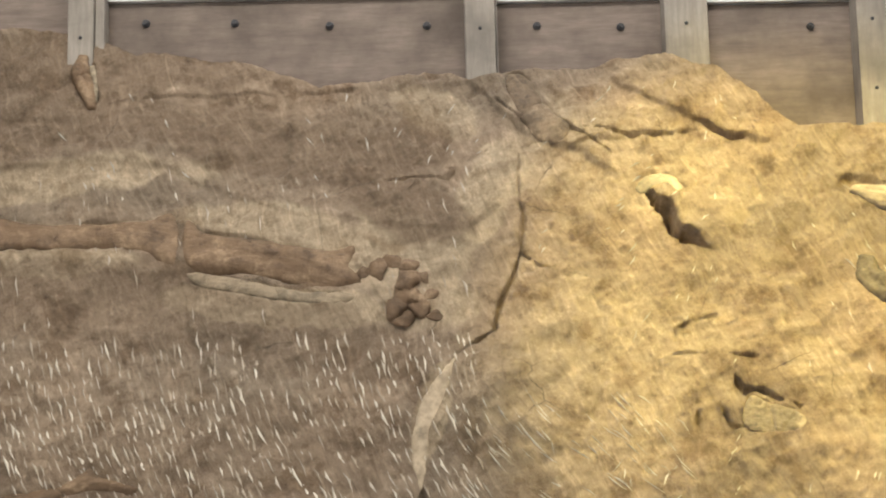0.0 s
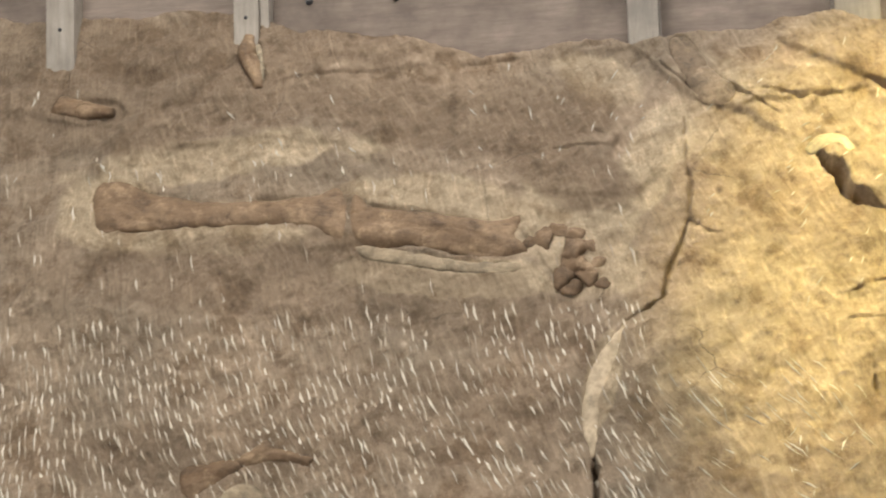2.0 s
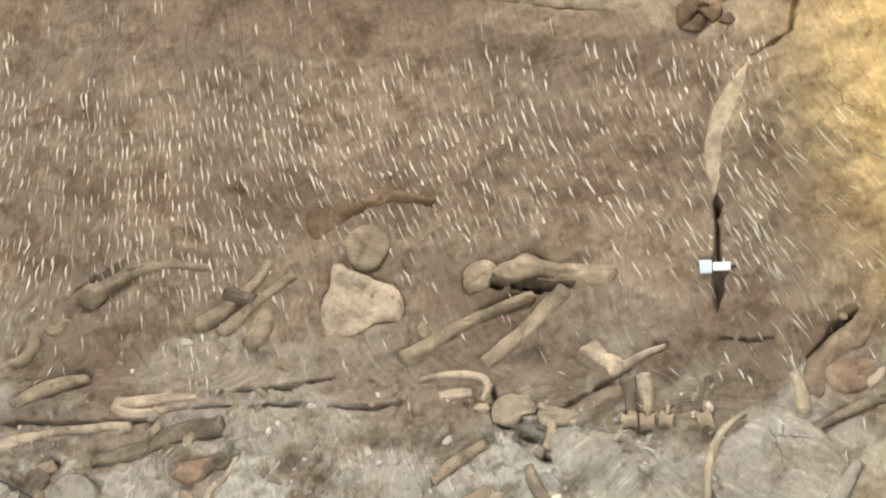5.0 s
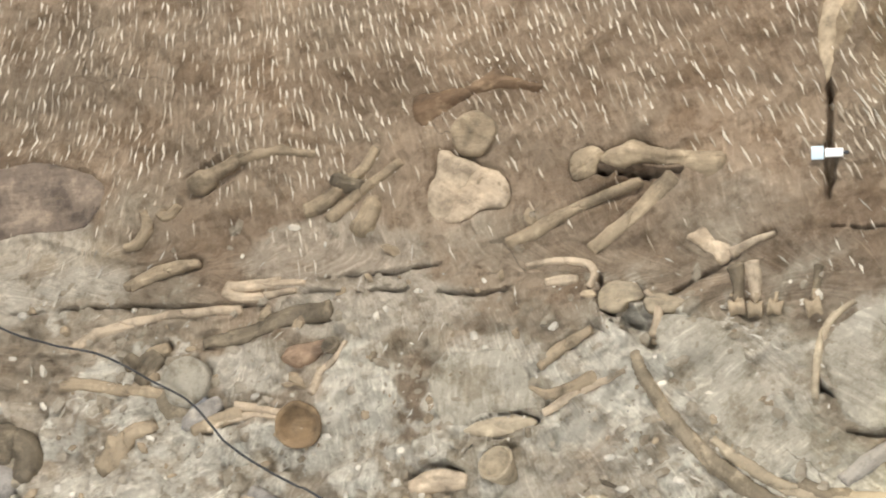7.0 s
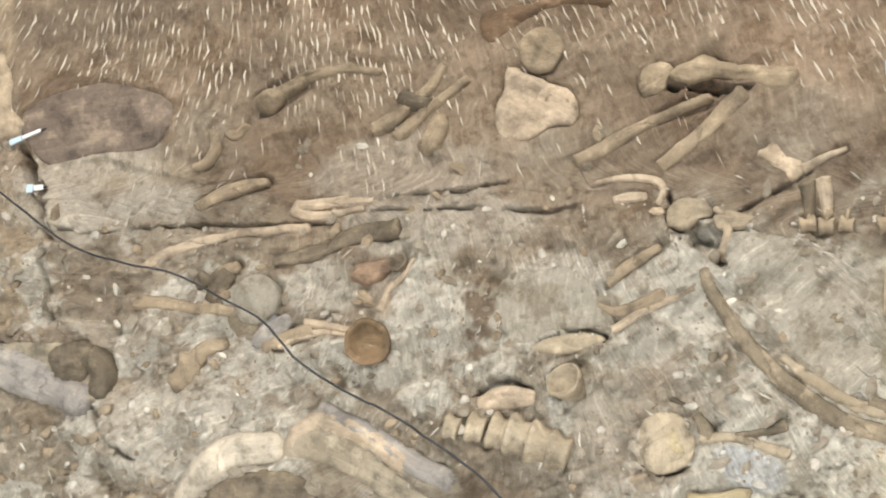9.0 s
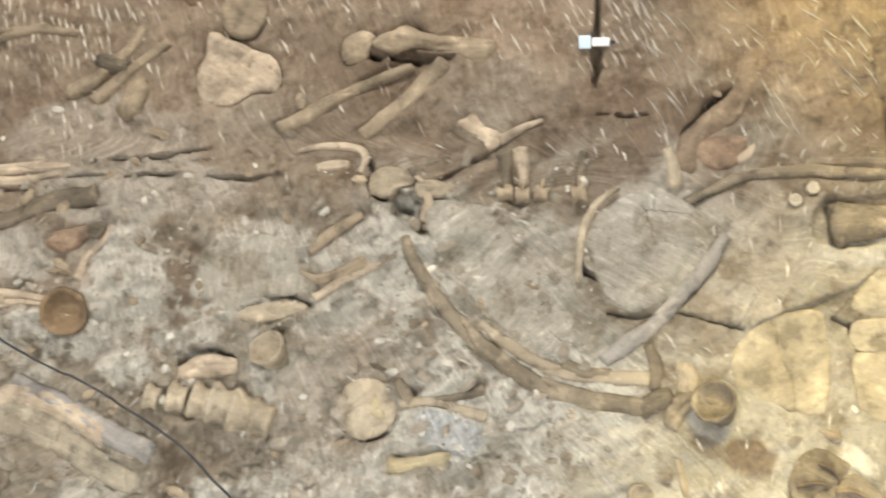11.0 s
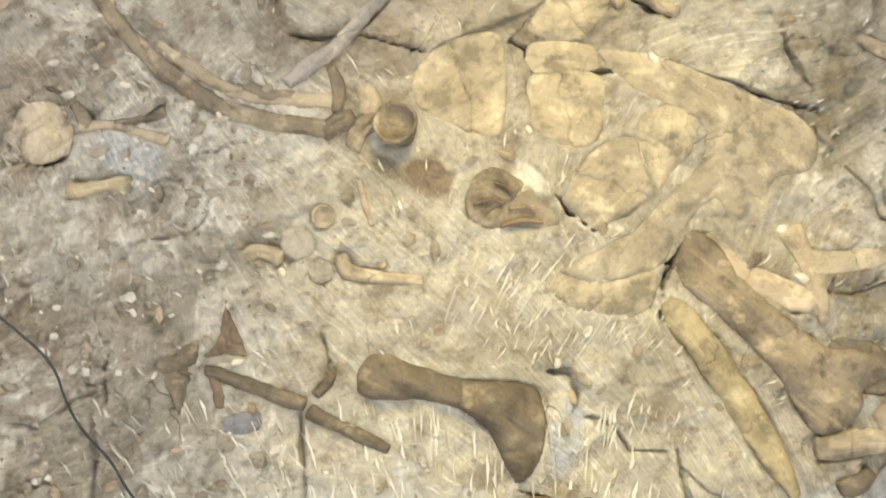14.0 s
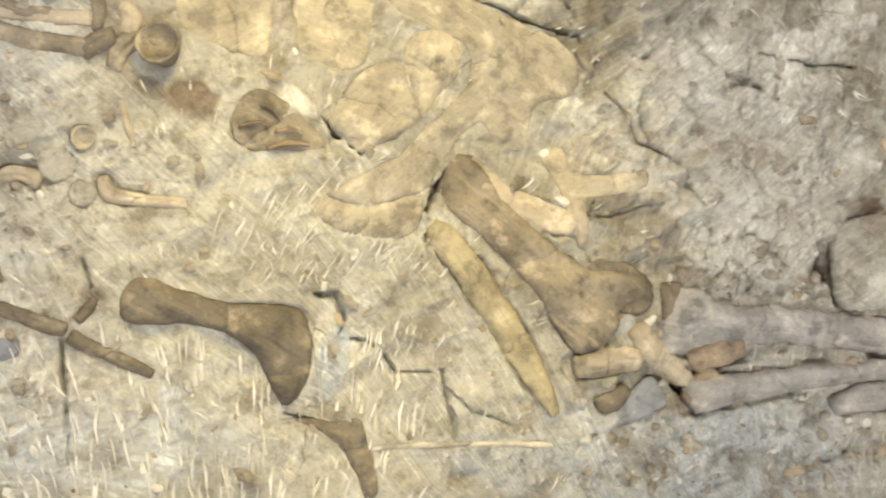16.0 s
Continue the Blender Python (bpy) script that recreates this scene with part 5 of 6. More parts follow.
# the ground that the bones lie in, and the stone cut away round them, here deep, there hardly at all
SOFT = blurred(blurred(HEIGHT, 5), 4)
MOAT = smooth(0.12 + 1.2 * field(0.3, 3))
for kind, name, label, look_of, high, line in SPECS:
    if kind == "bone":
        wide = max(p[2] for p in line)
        w, d = distance_to(line, wide * 0.5 + 0.09)
        inside = wide * 0.5 - d
    elif kind == "plate":
        pts = closed_curve(line, 4)
        w = window(pts[:, 0].min() - 0.08, pts[:, 0].max() + 0.08, pts[:, 1].min() - 0.08, pts[:, 1].max() + 0.08)
        inside = rim_distance(pts, GU[w], GV[w])[0]
        wide = 0.08
    else:
        u, v, size = line[0]
        w = window(u - size - 0.05, u + size + 0.05, v - size - 0.05, v + size + 0.05)
        inside, wide = size * 0.5 - np.hypot(GU[w] - u, GV[w] - v), size
    buried = smooth(inside / 0.012 - 0.15)
    HEIGHT[w] = np.where(inside > -0.006, np.minimum(HEIGHT[w], (SOFT[w] - 0.006) * buried + HEIGHT[w] * (1 - buried)), HEIGHT[w])
    flush = 0.35 if look_of in ("gold", "blade", "stone", "plaster", "lens") else 1.0
    HEIGHT[w] -= flush * min(0.024, 0.3 * wide) * MOAT[w] * smooth((inside + 0.012 + 0.006 * WARP2[w]) / 0.016)
BASE = HEIGHT.copy()
for width, depth, line in CRACKS:
    half = max(width * 0.36, 0.0072)
    w, d = distance_to(line, half + 0.06)
    # opens and closes along its way
    open_wide = half * np.clip(0.85 + 0.75 * CHIPS[w] + 0.5 * WARP2[w], 0.25, 1.6)
    for end_u, end_v in (line[0], line[-1]):
        open_wide = open_wide * np.clip(np.hypot(GU[w] - end_u, GV[w] - end_v) / 0.09, 0.3, 1)
    rim = d + 0.35 * half * ROUGH[w]
    HEIGHT[w] -= depth * smooth((open_wide - rim) / (0.6 * open_wide) + 0.35)
# the uneven upper lip of the face, behind which the timber wall stands
TOP = [(-9.0, 2.36), (-2.0, 2.33), (-1.62, 2.26), (-1.4, 2.14), (-0.9, 2.08), (-0.55, 1.93), (-0.28, 1.96), (0.05, 2.0), (0.14, 1.93), (0.4, 2.0), (0.85, 2.02), (1.05, 2.05), (1.28, 1.97), (1.45, 1.84), (1.6, 1.67), (2.1, 1.62), (9.0, 1.6)]
lip = np.interp(GU, [p[0] for p in TOP], [p[1] for p in TOP]) + 0.02 * WARP2
HEIGHT -= 2.2 * np.clip(GV - lip, 0, 0.25) + 0.4 * np.clip(GV - lip - 0.25, 0, 2)


def ground_at(u, v, grid=BASE):
    i = min(int(np.searchsorted(vs, v)), len(vs) - 1)
    j = min(int(np.searchsorted(us, u)), len(us) - 1)
    return float(grid[i, j])


def rock_face():
    n_v, n_u = GU.shape
    flat = np.stack([GU, GV, HEIGHT], -1).reshape(-1, 3)
    m = np.array(FACE)
    co = flat @ m[:3, :3].T + m[:3, 3]
    corner = (np.arange(n_v - 1)[:, None] * n_u + np.arange(n_u - 1)).ravel()
    quads = np.stack([corner, corner + 1, corner + n_u + 1, corner + n_u], 1).astype(np.int32)
    mesh = bpy.data.meshes.new("rock_face")
    mesh.vertices.add(len(co))
    mesh.vertices.foreach_set("co", co.astype(np.float32).ravel())
    mesh.loops.add(quads.size)
    mesh.loops.foreach_set("vertex_index", quads.ravel())
    mesh.polygons.add(len(quads))
    mesh.polygons.foreach_set("loop_start", np.arange(0, quads.size, 4, dtype=np.int32))
    mesh.polygons.foreach_set("use_smooth", np.ones(len(quads), dtype=bool))
    mesh.update(calc_edges=True)
    # the way in which each part of the face was worked
    fan = np.clip(-(GU + 2.85) * 0.42, -0.33, 0.55)
    upper = smooth((GV + 0.95) / 0.3)
    lean = upper * fan + (1 - upper) * 0.8 * np.sin(1.3 * GU + 0.9 * GV)
    stroke = np.stack([GU - np.tan(lean) * (GV - np.where(upper > 0.5, -0.1, -2.2)) + 0.05 * WARP, GV + 0.1 * WARP2, 0 * GU], -1)
    mesh.attributes.new("stroke", "FLOAT_VECTOR", "POINT").data.foreach_set("vector", stroke.astype(np.float32).ravel())
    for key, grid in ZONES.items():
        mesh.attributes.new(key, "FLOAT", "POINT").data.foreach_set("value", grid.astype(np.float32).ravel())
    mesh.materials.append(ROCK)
    return tagged(new("rock_face", mesh), "steep brown and grey sandstone face with chisel marks and cracks", "rock face", kind="structure")


rock_face()

# ---- building ----


def finish(name, bm, mat, parent=None, shade=True):
    mesh = bpy.data.meshes.new(name)
    bmesh.ops.recalc_face_normals(bm, faces=bm.faces)
    if not bm.verts.layers.float_vector:
        layer = bm.verts.layers.float_vector.new("grain")
        for v in bm.verts:
            v[layer] = v.co
    bm.to_mesh(mesh)
    bm.free()
    mesh.polygons.foreach_set("use_smooth", np.full(len(mesh.polygons), shade))
    mesh.materials.append(mat)
    ob = new(name, mesh)
    if parent:
        ob.parent = parent
    return ob


def part(name, bm, mat, parent, label="", shade=True):
    return tagged(finish(name, bm, mat, parent, shade), label)


def box(bm, x0, x1, y0, y1, z0, z1, bevel=0.0):
    made = bmesh.ops.create_cube(bm, size=1, matrix=Matrix.Translation(((x0 + x1) / 2, (y0 + y1) / 2, (z0 + z1) / 2)) @ Matrix.Diagonal((x1 - x0, y1 - y0, z1 - z0, 1)))
    if bevel:
        edges = {e for v in made["verts"] for e in v.link_edges}
        bmesh.ops.bevel(bm, geom=list(edges), offset=bevel, segments=2, affect="EDGES", profile=0.6)


def slab(name, mat, dims, label, category, kind="structure", bevel=0.0):
    bm = bmesh.new()
    box(bm, *dims, bevel)
    return tagged(finish(name, bm, mat, None, False), label, category, kind=kind)


slab("floor", CONCRETE, (-9, 9, -6, 7.6, -0.2, 0.0), "plain concrete floor below the rock face", "floor")
# unseen; its edge is set to keep the lower lamp off the upper face
slab("gallery_floor", CONCRETE, (-9, 9, -6, 0.5, 2.4, 2.6), "plain concrete gallery floor facing the rock", "floor")
slab("wall_south", PLASTER, (-9, 9, -6.2, -6, 0, 10.4), "plain painted wall behind the gallery", "wall")
slab("wall_west", PLASTER, (-9.2, -9, -6.2, 8.2, 0, 10.4), "plain painted end wall of the hall", "wall")
slab("wall_east", PLASTER, (9, 9.2, -6.2, 8.2, 0, 10.4), "plain painted end wall of the hall", "wall")
slab("ceiling", PLASTER, (-9.2, 9.2, -6.2, 8.2, 10.4, 10.6), "plain pale hall ceiling", "ceiling")
slab("wall_north", PLASTER, (-9, 9, 8.0, 8.2, 0, 10.4), "plain painted wall above the timber lining", "wall")


def lamp_frame(name, x0, x1, y0, y1, z0, z1, flat):
    """A white frame added round an unseen area lamp, in a wall (flat 'y') or a roof (flat 'z')."""
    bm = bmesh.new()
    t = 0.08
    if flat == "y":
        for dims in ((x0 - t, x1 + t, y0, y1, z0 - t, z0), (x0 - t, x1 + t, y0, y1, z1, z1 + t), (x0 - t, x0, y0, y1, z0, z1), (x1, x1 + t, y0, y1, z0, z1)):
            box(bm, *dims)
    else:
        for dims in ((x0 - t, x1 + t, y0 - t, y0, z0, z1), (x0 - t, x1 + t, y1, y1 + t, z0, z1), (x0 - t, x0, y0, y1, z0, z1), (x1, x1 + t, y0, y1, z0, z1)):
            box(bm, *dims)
    return tagged(finish(name, bm, PAINT, None, False), "white painted frame added out of view round a fill lamp", "window", kind="structure")


# unseen frames on uncut walls, added only to dress the fill lamps
lamp_frame("lamp_frame_1", -6.0, 3.0, 7.9, 7.99, 6.8, 9.0, "y")
lamp_frame("lamp_frame_2", -7.0, 2.0, -5.99, -5.9, 2.7, 5.6, "y")
lamp_frame("lamp_frame_3", -4.0, 3.6, 2.3, 3.9, 10.2, 10.39, "z")
lamp_frame("lamp_frame_4", -5.1, 7.9, -5.99, -5.9, 0.3, 2.2, "y")

# ---- timber lining above the rock ----
for x0, x1 in ((-8.98, -5.3), (-5.3, -1.64), (-1.64, 0.2), (0.2, 1.14), (1.14, 2.0), (2.0, 5.4), (5.4, 8.98)):
    top = 6.405 - 0.033 * ((x0 + x1) / 2 - 0.6)
    slab("panel", PLYWOOD, (x0 + 0.004, x1 - 0.004, 6.93, 6.96, 5.3, top), "brown stained plywood panel between timber posts", "panel", kind="thing", bevel=0.003)
    slab("sill_board", PAINT, (x0 + 0.002, x1 - 0.002, 6.9, 7.06, top + 0.004, top + 0.07), "white painted sill board on top of the panels", "sill", kind="thing", bevel=0.004)


def timber_post(x0, x1, side):
    post = tagged(new("timber_post"), "square weathered grey timber post standing on the rock", "post", "posts along the timber wall")
    post.location = ((x0 + x1) / 2, 6.86, 5.2)
    half = (x1 - x0) / 2
    bm = bmesh.new()
    box(bm, -half, half, -0.06, 0.065, 0, 2.0, 0.006)
    part("shaft", bm, TIMBER, post, "", False)
    if side:
        bm = bmesh.new()
        box(bm, half + 0.003, half + side, -0.035, 0.065, 0, 2.0, 0.005)
        part("side_batten", bm, TIMBER, post, "thin timber batten nailed to the post", False)
    for z in (0.72, 1.05):
        bm = bmesh.new()
        bmesh.ops.create_cone(bm, cap_ends=True, segments=10, radius1=0.009, radius2=0.007, depth=0.008, matrix=Matrix.Translation((0.0, -0.063, z)) @ pose(0, 0, 0, 90))
        part("nail_head", bm, IRON, post, "rusty nail head")
    return post


for x0, x1, side in ((-1.72, -1.60, 0.045), (0.127, 0.268, 0.012), (1.055, 1.257, 0.0), (1.948, 2.09, 0.0), (2.86, 3.0, 0.0), (-2.64, -2.5, 0.0)):
    timber_post(x0, x1, side)
for x, z in ((-0.51, 2.117), (-0.05, 2.106), (0.47, 2.092), (0.865, 2.077), (1.763, 2.057), (-1.38, 2.15), (-0.96, 2.14)):
    bm = bmesh.new()
    bmesh.ops.create_cone(bm, cap_ends=True, segments=12, radius1=0.02, radius2=0.017, depth=0.012, matrix=pose(0, 0, 0, 90))
    bmesh.ops.create_cone(bm, cap_ends=True, segments=6, radius1=0.011, radius2=0.011, depth=0.02, matrix=pose(0, -0.012, 0, 90))
    bolt = tagged(finish("bolt", bm, IRON, None, False), "dark iron bolt with washer in the plywood", "bolt", "bolts in the panels")
    bolt.location = (x, 6.925, EYE + z)
# ---- fossil bones ----


def roughen(bm, amount, grain, seed):
    for v in bm.verts:
        p = v.co * grain + Vector((seed * 3.7, seed * 1.3, 0))
        v.co += Vector((noise.noise(p), noise.noise(p + Vector((9, 0, 0))), noise.noise(p + Vector((0, 9, 0))))) * amount
        v.co.z += 0.5 * amount * noise.noise(p * 3.1)


def wave(a, b, size, seed):
    """Smooth random relief over arrays of places, about -1 to 1."""
    return np.array([noise.noise(Vector((x / size, y / size, seed * 3.17))) for x, y in zip(a, b)])


def relief(name, rim, crown, label, category, mat, origin, piece_of=None, group=""):
    """A bone that stands out of the rock within its rim. crown gives its height and its grain; piece_of splits it along its fractures."""
    u0, v0 = origin
    lo, hi = rim.min(0), rim.max(0)
    step = min(0.0085, max(0.0042, 0.02 * float(np.sqrt(np.prod(hi - lo)))))
    a, b = np.meshgrid(np.arange(lo[0] - step, hi[0] + 2 * step, step), np.arange(lo[1] - step, hi[1] + 2 * step, step))
    d, near = rim_distance(rim, a, b)
    keep = d > -0.55 * step
    snap = keep & (d < 0.4 * step)
    a, b = np.where(snap, near[..., 0], a), np.where(snap, near[..., 1], b)
    d = np.where(snap, 0.0, d)
    cell = keep[:-1, :-1] & keep[1:, :-1] & keep[:-1, 1:] & keep[1:, 1:]
    n_u = a.shape[1]
    corner = (np.arange(a.shape[0])[:, None] * n_u + np.arange(n_u))[:-1, :-1][cell]
    quads = np.stack([corner, corner + 1, corner + n_u + 1, corner + n_u], 1)
    used = np.unique(quads)
    new_of = np.zeros(a.size, int)
    new_of[used] = np.arange(len(used))
    quads = new_of[quads]
    a, b, d = a.ravel()[used], b.ravel()[used], d.ravel()[used]
    i = np.clip(np.searchsorted(vs, b), 0, len(vs) - 1)
    j = np.clip(np.searchsorted(us, a), 0, len(us) - 1)
    floor_h = SOFT[i, j]
    rise, grain = crown(a, b, d)
    pieces = np.zeros(len(a)) if piece_of is None else piece_of(a, b)
    of_quad = np.rint(np.median(pieces[quads], 1)).astype(int) if piece_of else np.zeros(len(quads), int)
    kinds = np.unique(of_quad)
    if len(kinds) > 1:
        # the fracture sinks in a little
        seam = np.abs(pieces - np.floor(pieces) - 0.5)
        rise = rise - 0.007 * smooth(1 - seam / 0.08)
    thing = None
    if len(kinds) > 1:
        thing = on_face(tagged(new(name), label, category, group), u0, v0)
    for kind in kinds:
        own = quads[of_quad == kind]
        ids = np.unique(own)
        index = np.zeros(len(a), int)
        index[ids] = np.arange(len(ids))
        own = index[own]
        n = len(ids)
        top = np.stack([a[ids] - u0, b[ids] - v0, floor_h[ids] + rise[ids]], 1)
        under = top.copy()
        under[:, 2] = floor_h[ids] - 0.05
        edges = np.concatenate([own[:, [0, 1]], own[:, [1, 2]], own[:, [2, 3]], own[:, [3, 0]]])
        known = {(p, q) for p, q in edges.tolist()}
        skirt = [(q, p, p + n, q + n) for p, q in known if (q, p) not in known]
        mesh = bpy.data.meshes.new(name if thing is None else "fragment")
        mesh.from_pydata(np.vstack([top, under]).tolist(), [], own.tolist() + (own[:, ::-1] + n).tolist() + skirt)
        both = np.vstack([grain[ids], grain[ids]]).astype(np.float32)
        mesh.attributes.new("grain", "FLOAT_VECTOR", "POINT").data.foreach_set("vector", both.ravel())
        mesh.attributes.new("stroke", "FLOAT_VECTOR", "POINT").data.foreach_set("vector", both.ravel())
        clinging = np.clip(1 - d[ids] / 0.022, 0, 1).astype(np.float32)
        mesh.attributes.new("rim", "FLOAT", "POINT").data.foreach_set("value", np.concatenate([clinging, clinging]))
        mesh.polygons.foreach_set("use_smooth", np.ones(len(mesh.polygons), dtype=bool))
        mesh.materials.append(mat)
        if thing is None:
            on_face(tagged(new(name, mesh), label, category, group), u0, v0)
        else:
            ob = tagged(new("fragment", mesh))
            ob.parent = thing


def ragged(rim, seed, amount):
    """An outline gnawed and broken by age."""
    out = []
    for p in rim:
        shift = Vector(noise.noise_vector(Vector((p[0] * 14, p[1] * 14, seed)))) * amount + Vector(noise.noise_vector(Vector((p[0] * 45, p[1] * 45, seed)))) * amount * 0.6
        out.append((p[0] + shift.x, p[1] + shift.y))
    return np.array(out)


def shaft(name, line, high, label, category, mat, seed):
    """A long bone: rounded, grooved along its length, rough and wider at its ends."""
    curve, long = resample(line, 0.01)
    pts = np.array(curve)
    way = np.gradient(pts[:, :2], axis=0)
    way /= np.linalg.norm(way, axis=1)[:, None] + 1e-9
    side = np.stack([-way[:, 1], way[:, 0]], 1)
    half = np.maximum(pts[:, 2], 0.008) / 2
    left, right = pts[:, :2] + side * half[:, None], pts[:, :2] - side * half[:, None]

    def round_end(k, sign):
        out = []
        for t in np.linspace(-1, 1, 7)[1:-1]:
            out.append(pts[k, :2] + side[k] * half[k] * t + sign * way[k] * half[k] * 0.3 * math.sqrt(1 - t * t))
        return out

    rim = np.vstack([left, round_end(-1, 1)[::-1], right[::-1], round_end(0, -1)])
    wide = float(2 * half.max())
    rim = ragged(rim, seed, 0.05 * wide + 0.002)
    run_of = np.concatenate([[0], np.cumsum(np.linalg.norm(np.diff(pts[:, :2], axis=0), axis=1))])

    def along(a, b):
        k = np.argmin((a[:, None] - pts[None, :, 0]) ** 2 + (b[:, None] - pts[None, :, 1]) ** 2, 1)
        off = np.stack([a, b], 1) - pts[k, :2]
        return run_of[k] + (off * way[k]).sum(1), (off * side[k]).sum(1), half[k]

    def crown(a, b, d):
        run, off, h = along(a, b)
        t = np.clip(off / h, -1, 1)
        body = np.sqrt(np.clip(1 - (1 - np.clip(d / h, 0, 1)) ** 2, 0, 1))
        tilt = 0.22 * math.sin(seed * 2.1) * t
        groove = 0.22 * np.exp(-((t - 0.35 * math.sin(seed * 1.3)) / 0.2) ** 2) * smooth(3 * np.minimum(run, long - run) / (long + 0.01))
        ends = smooth(1 - np.minimum(run, long - run) / (1.1 * wide))
        uneven = 0.1 * wave(a, b, 0.018, seed + 5) + 0.16 * wave(run, 3 * off, 0.6 * wide + 0.02, seed) + 0.1 * ends * wave(a, b, 0.022, seed + 3)
        rise = h * high * 1.2 * body * np.clip(1 + tilt - groove + uneven + 0.12 * ends, 0.2, 2)
        sunk = 0.3 * high * h * smooth(1 - d / (0.7 * h)) * smooth(0.5 + 1.4 * wave(a, b, 0.11, seed + 6))
        return rise - sunk - 0.003, np.stack([run + seed, off, 0 * run], 1)

    piece_of = None
    if long >= 0.24:
        count = 2 if long < 0.7 else 3

        def piece_of(a, b):
            run, off, _ = along(a, b)
            return np.clip(count * run / long + 0.12 * math.sin(seed) + 0.5 * off / wide * math.sin(seed * 3.3) + 0.1 * wave(a, b, 0.03, seed) - 0.5, -0.4, count - 0.6)

    relief(name, rim, crown, label, category, mat, line[0][:2], piece_of)


def flat_bone(name, line, high, label, category, mat, seed, split):
    """A flat or broad bone: edge rolled over, hollows and low ridges along it."""
    rim = ragged(closed_curve(line), seed, 0.006)
    pts = closed_curve(line)
    cu, cv = pts.mean(0)
    main = np.linalg.eigh(np.cov((pts - (cu, cv)).T))[1][:, 1]
    far = float(np.max(np.abs((pts - (cu, cv)) @ main)))
    thick = max(high, 0.014)

    def crown(a, b, d):
        p, q = (a - cu) * main[0] + (b - cv) * main[1], (b - cv) * main[0] - (a - cu) * main[1]
        roll = min(0.03, 0.06 * far + 0.012)
        edge = np.sqrt(np.clip(1 - (1 - np.clip(d / roll, 0, 1)) ** 2, 0, 1))
        belly = 1 - np.exp(-d / 0.09)
        long_way = wave(p / 2.6, q, 0.075, seed)
        crease = np.clip(1 - 9 * np.abs(wave(p / 3.0, q, 0.13, seed + 4)), 0, 1)
        rise = thick * (0.5 * edge + 0.4 * belly + 0.45 * long_way * edge - 0.22 * crease * edge) + 0.0035 * wave(a, b, 0.02, seed + 8) - 0.005 * np.clip(1 - 12 * np.abs(wave(a, b, 0.16, seed + 9)), 0, 1)
        sunk = 0.4 * thick * smooth(1 - d / 0.04) * smooth(0.4 + 1.5 * wave(a, b, 0.16, seed + 6))
        return rise - sunk - 0.003, np.stack([p + seed, q, 0 * p], 1)

    piece_of = None
    if split:
        turn = random.Random(seed).uniform(-0.6, 0.6)

        def piece_of(a, b):
            p, q = (a - cu) * main[0] + (b - cv) * main[1], (b - cv) * main[0] - (a - cu) * main[1]
            return np.clip(0.5 + (p + turn * q + 0.03 * wave(a, b, 0.06, seed)) / (2 * far) * 1.4, -0.4, 1.4)

    relief(name, rim, crown, label, category, mat, (float(cu), float(cv)), piece_of)


def lathe(bm, profile, centre, axis, sides=20):
    """Turns (radius, along) pairs round an axis."""
    turn = Vector((0, 0, 1)).rotation_difference(axis).to_matrix()
    rings = []
    for radius, along in profile:
        rings.append([bm.verts.new(centre + turn @ Vector((radius * math.cos(2 * math.pi * s / sides), radius * math.sin(2 * math.pi * s / sides), along))) for s in range(sides)])
    for a, b in zip(rings, rings[1:]):
        for s in range(sides):
            bm.faces.new((a[s], a[(s + 1) % sides], b[(s + 1) % sides], b[s]))
    bm.faces.new(rings[0])
    bm.faces.new(rings[-1])


def on_face(ob, u, v):
    ob.matrix_world = FACE @ Matrix.Translation((u, v, 0))
    return ob


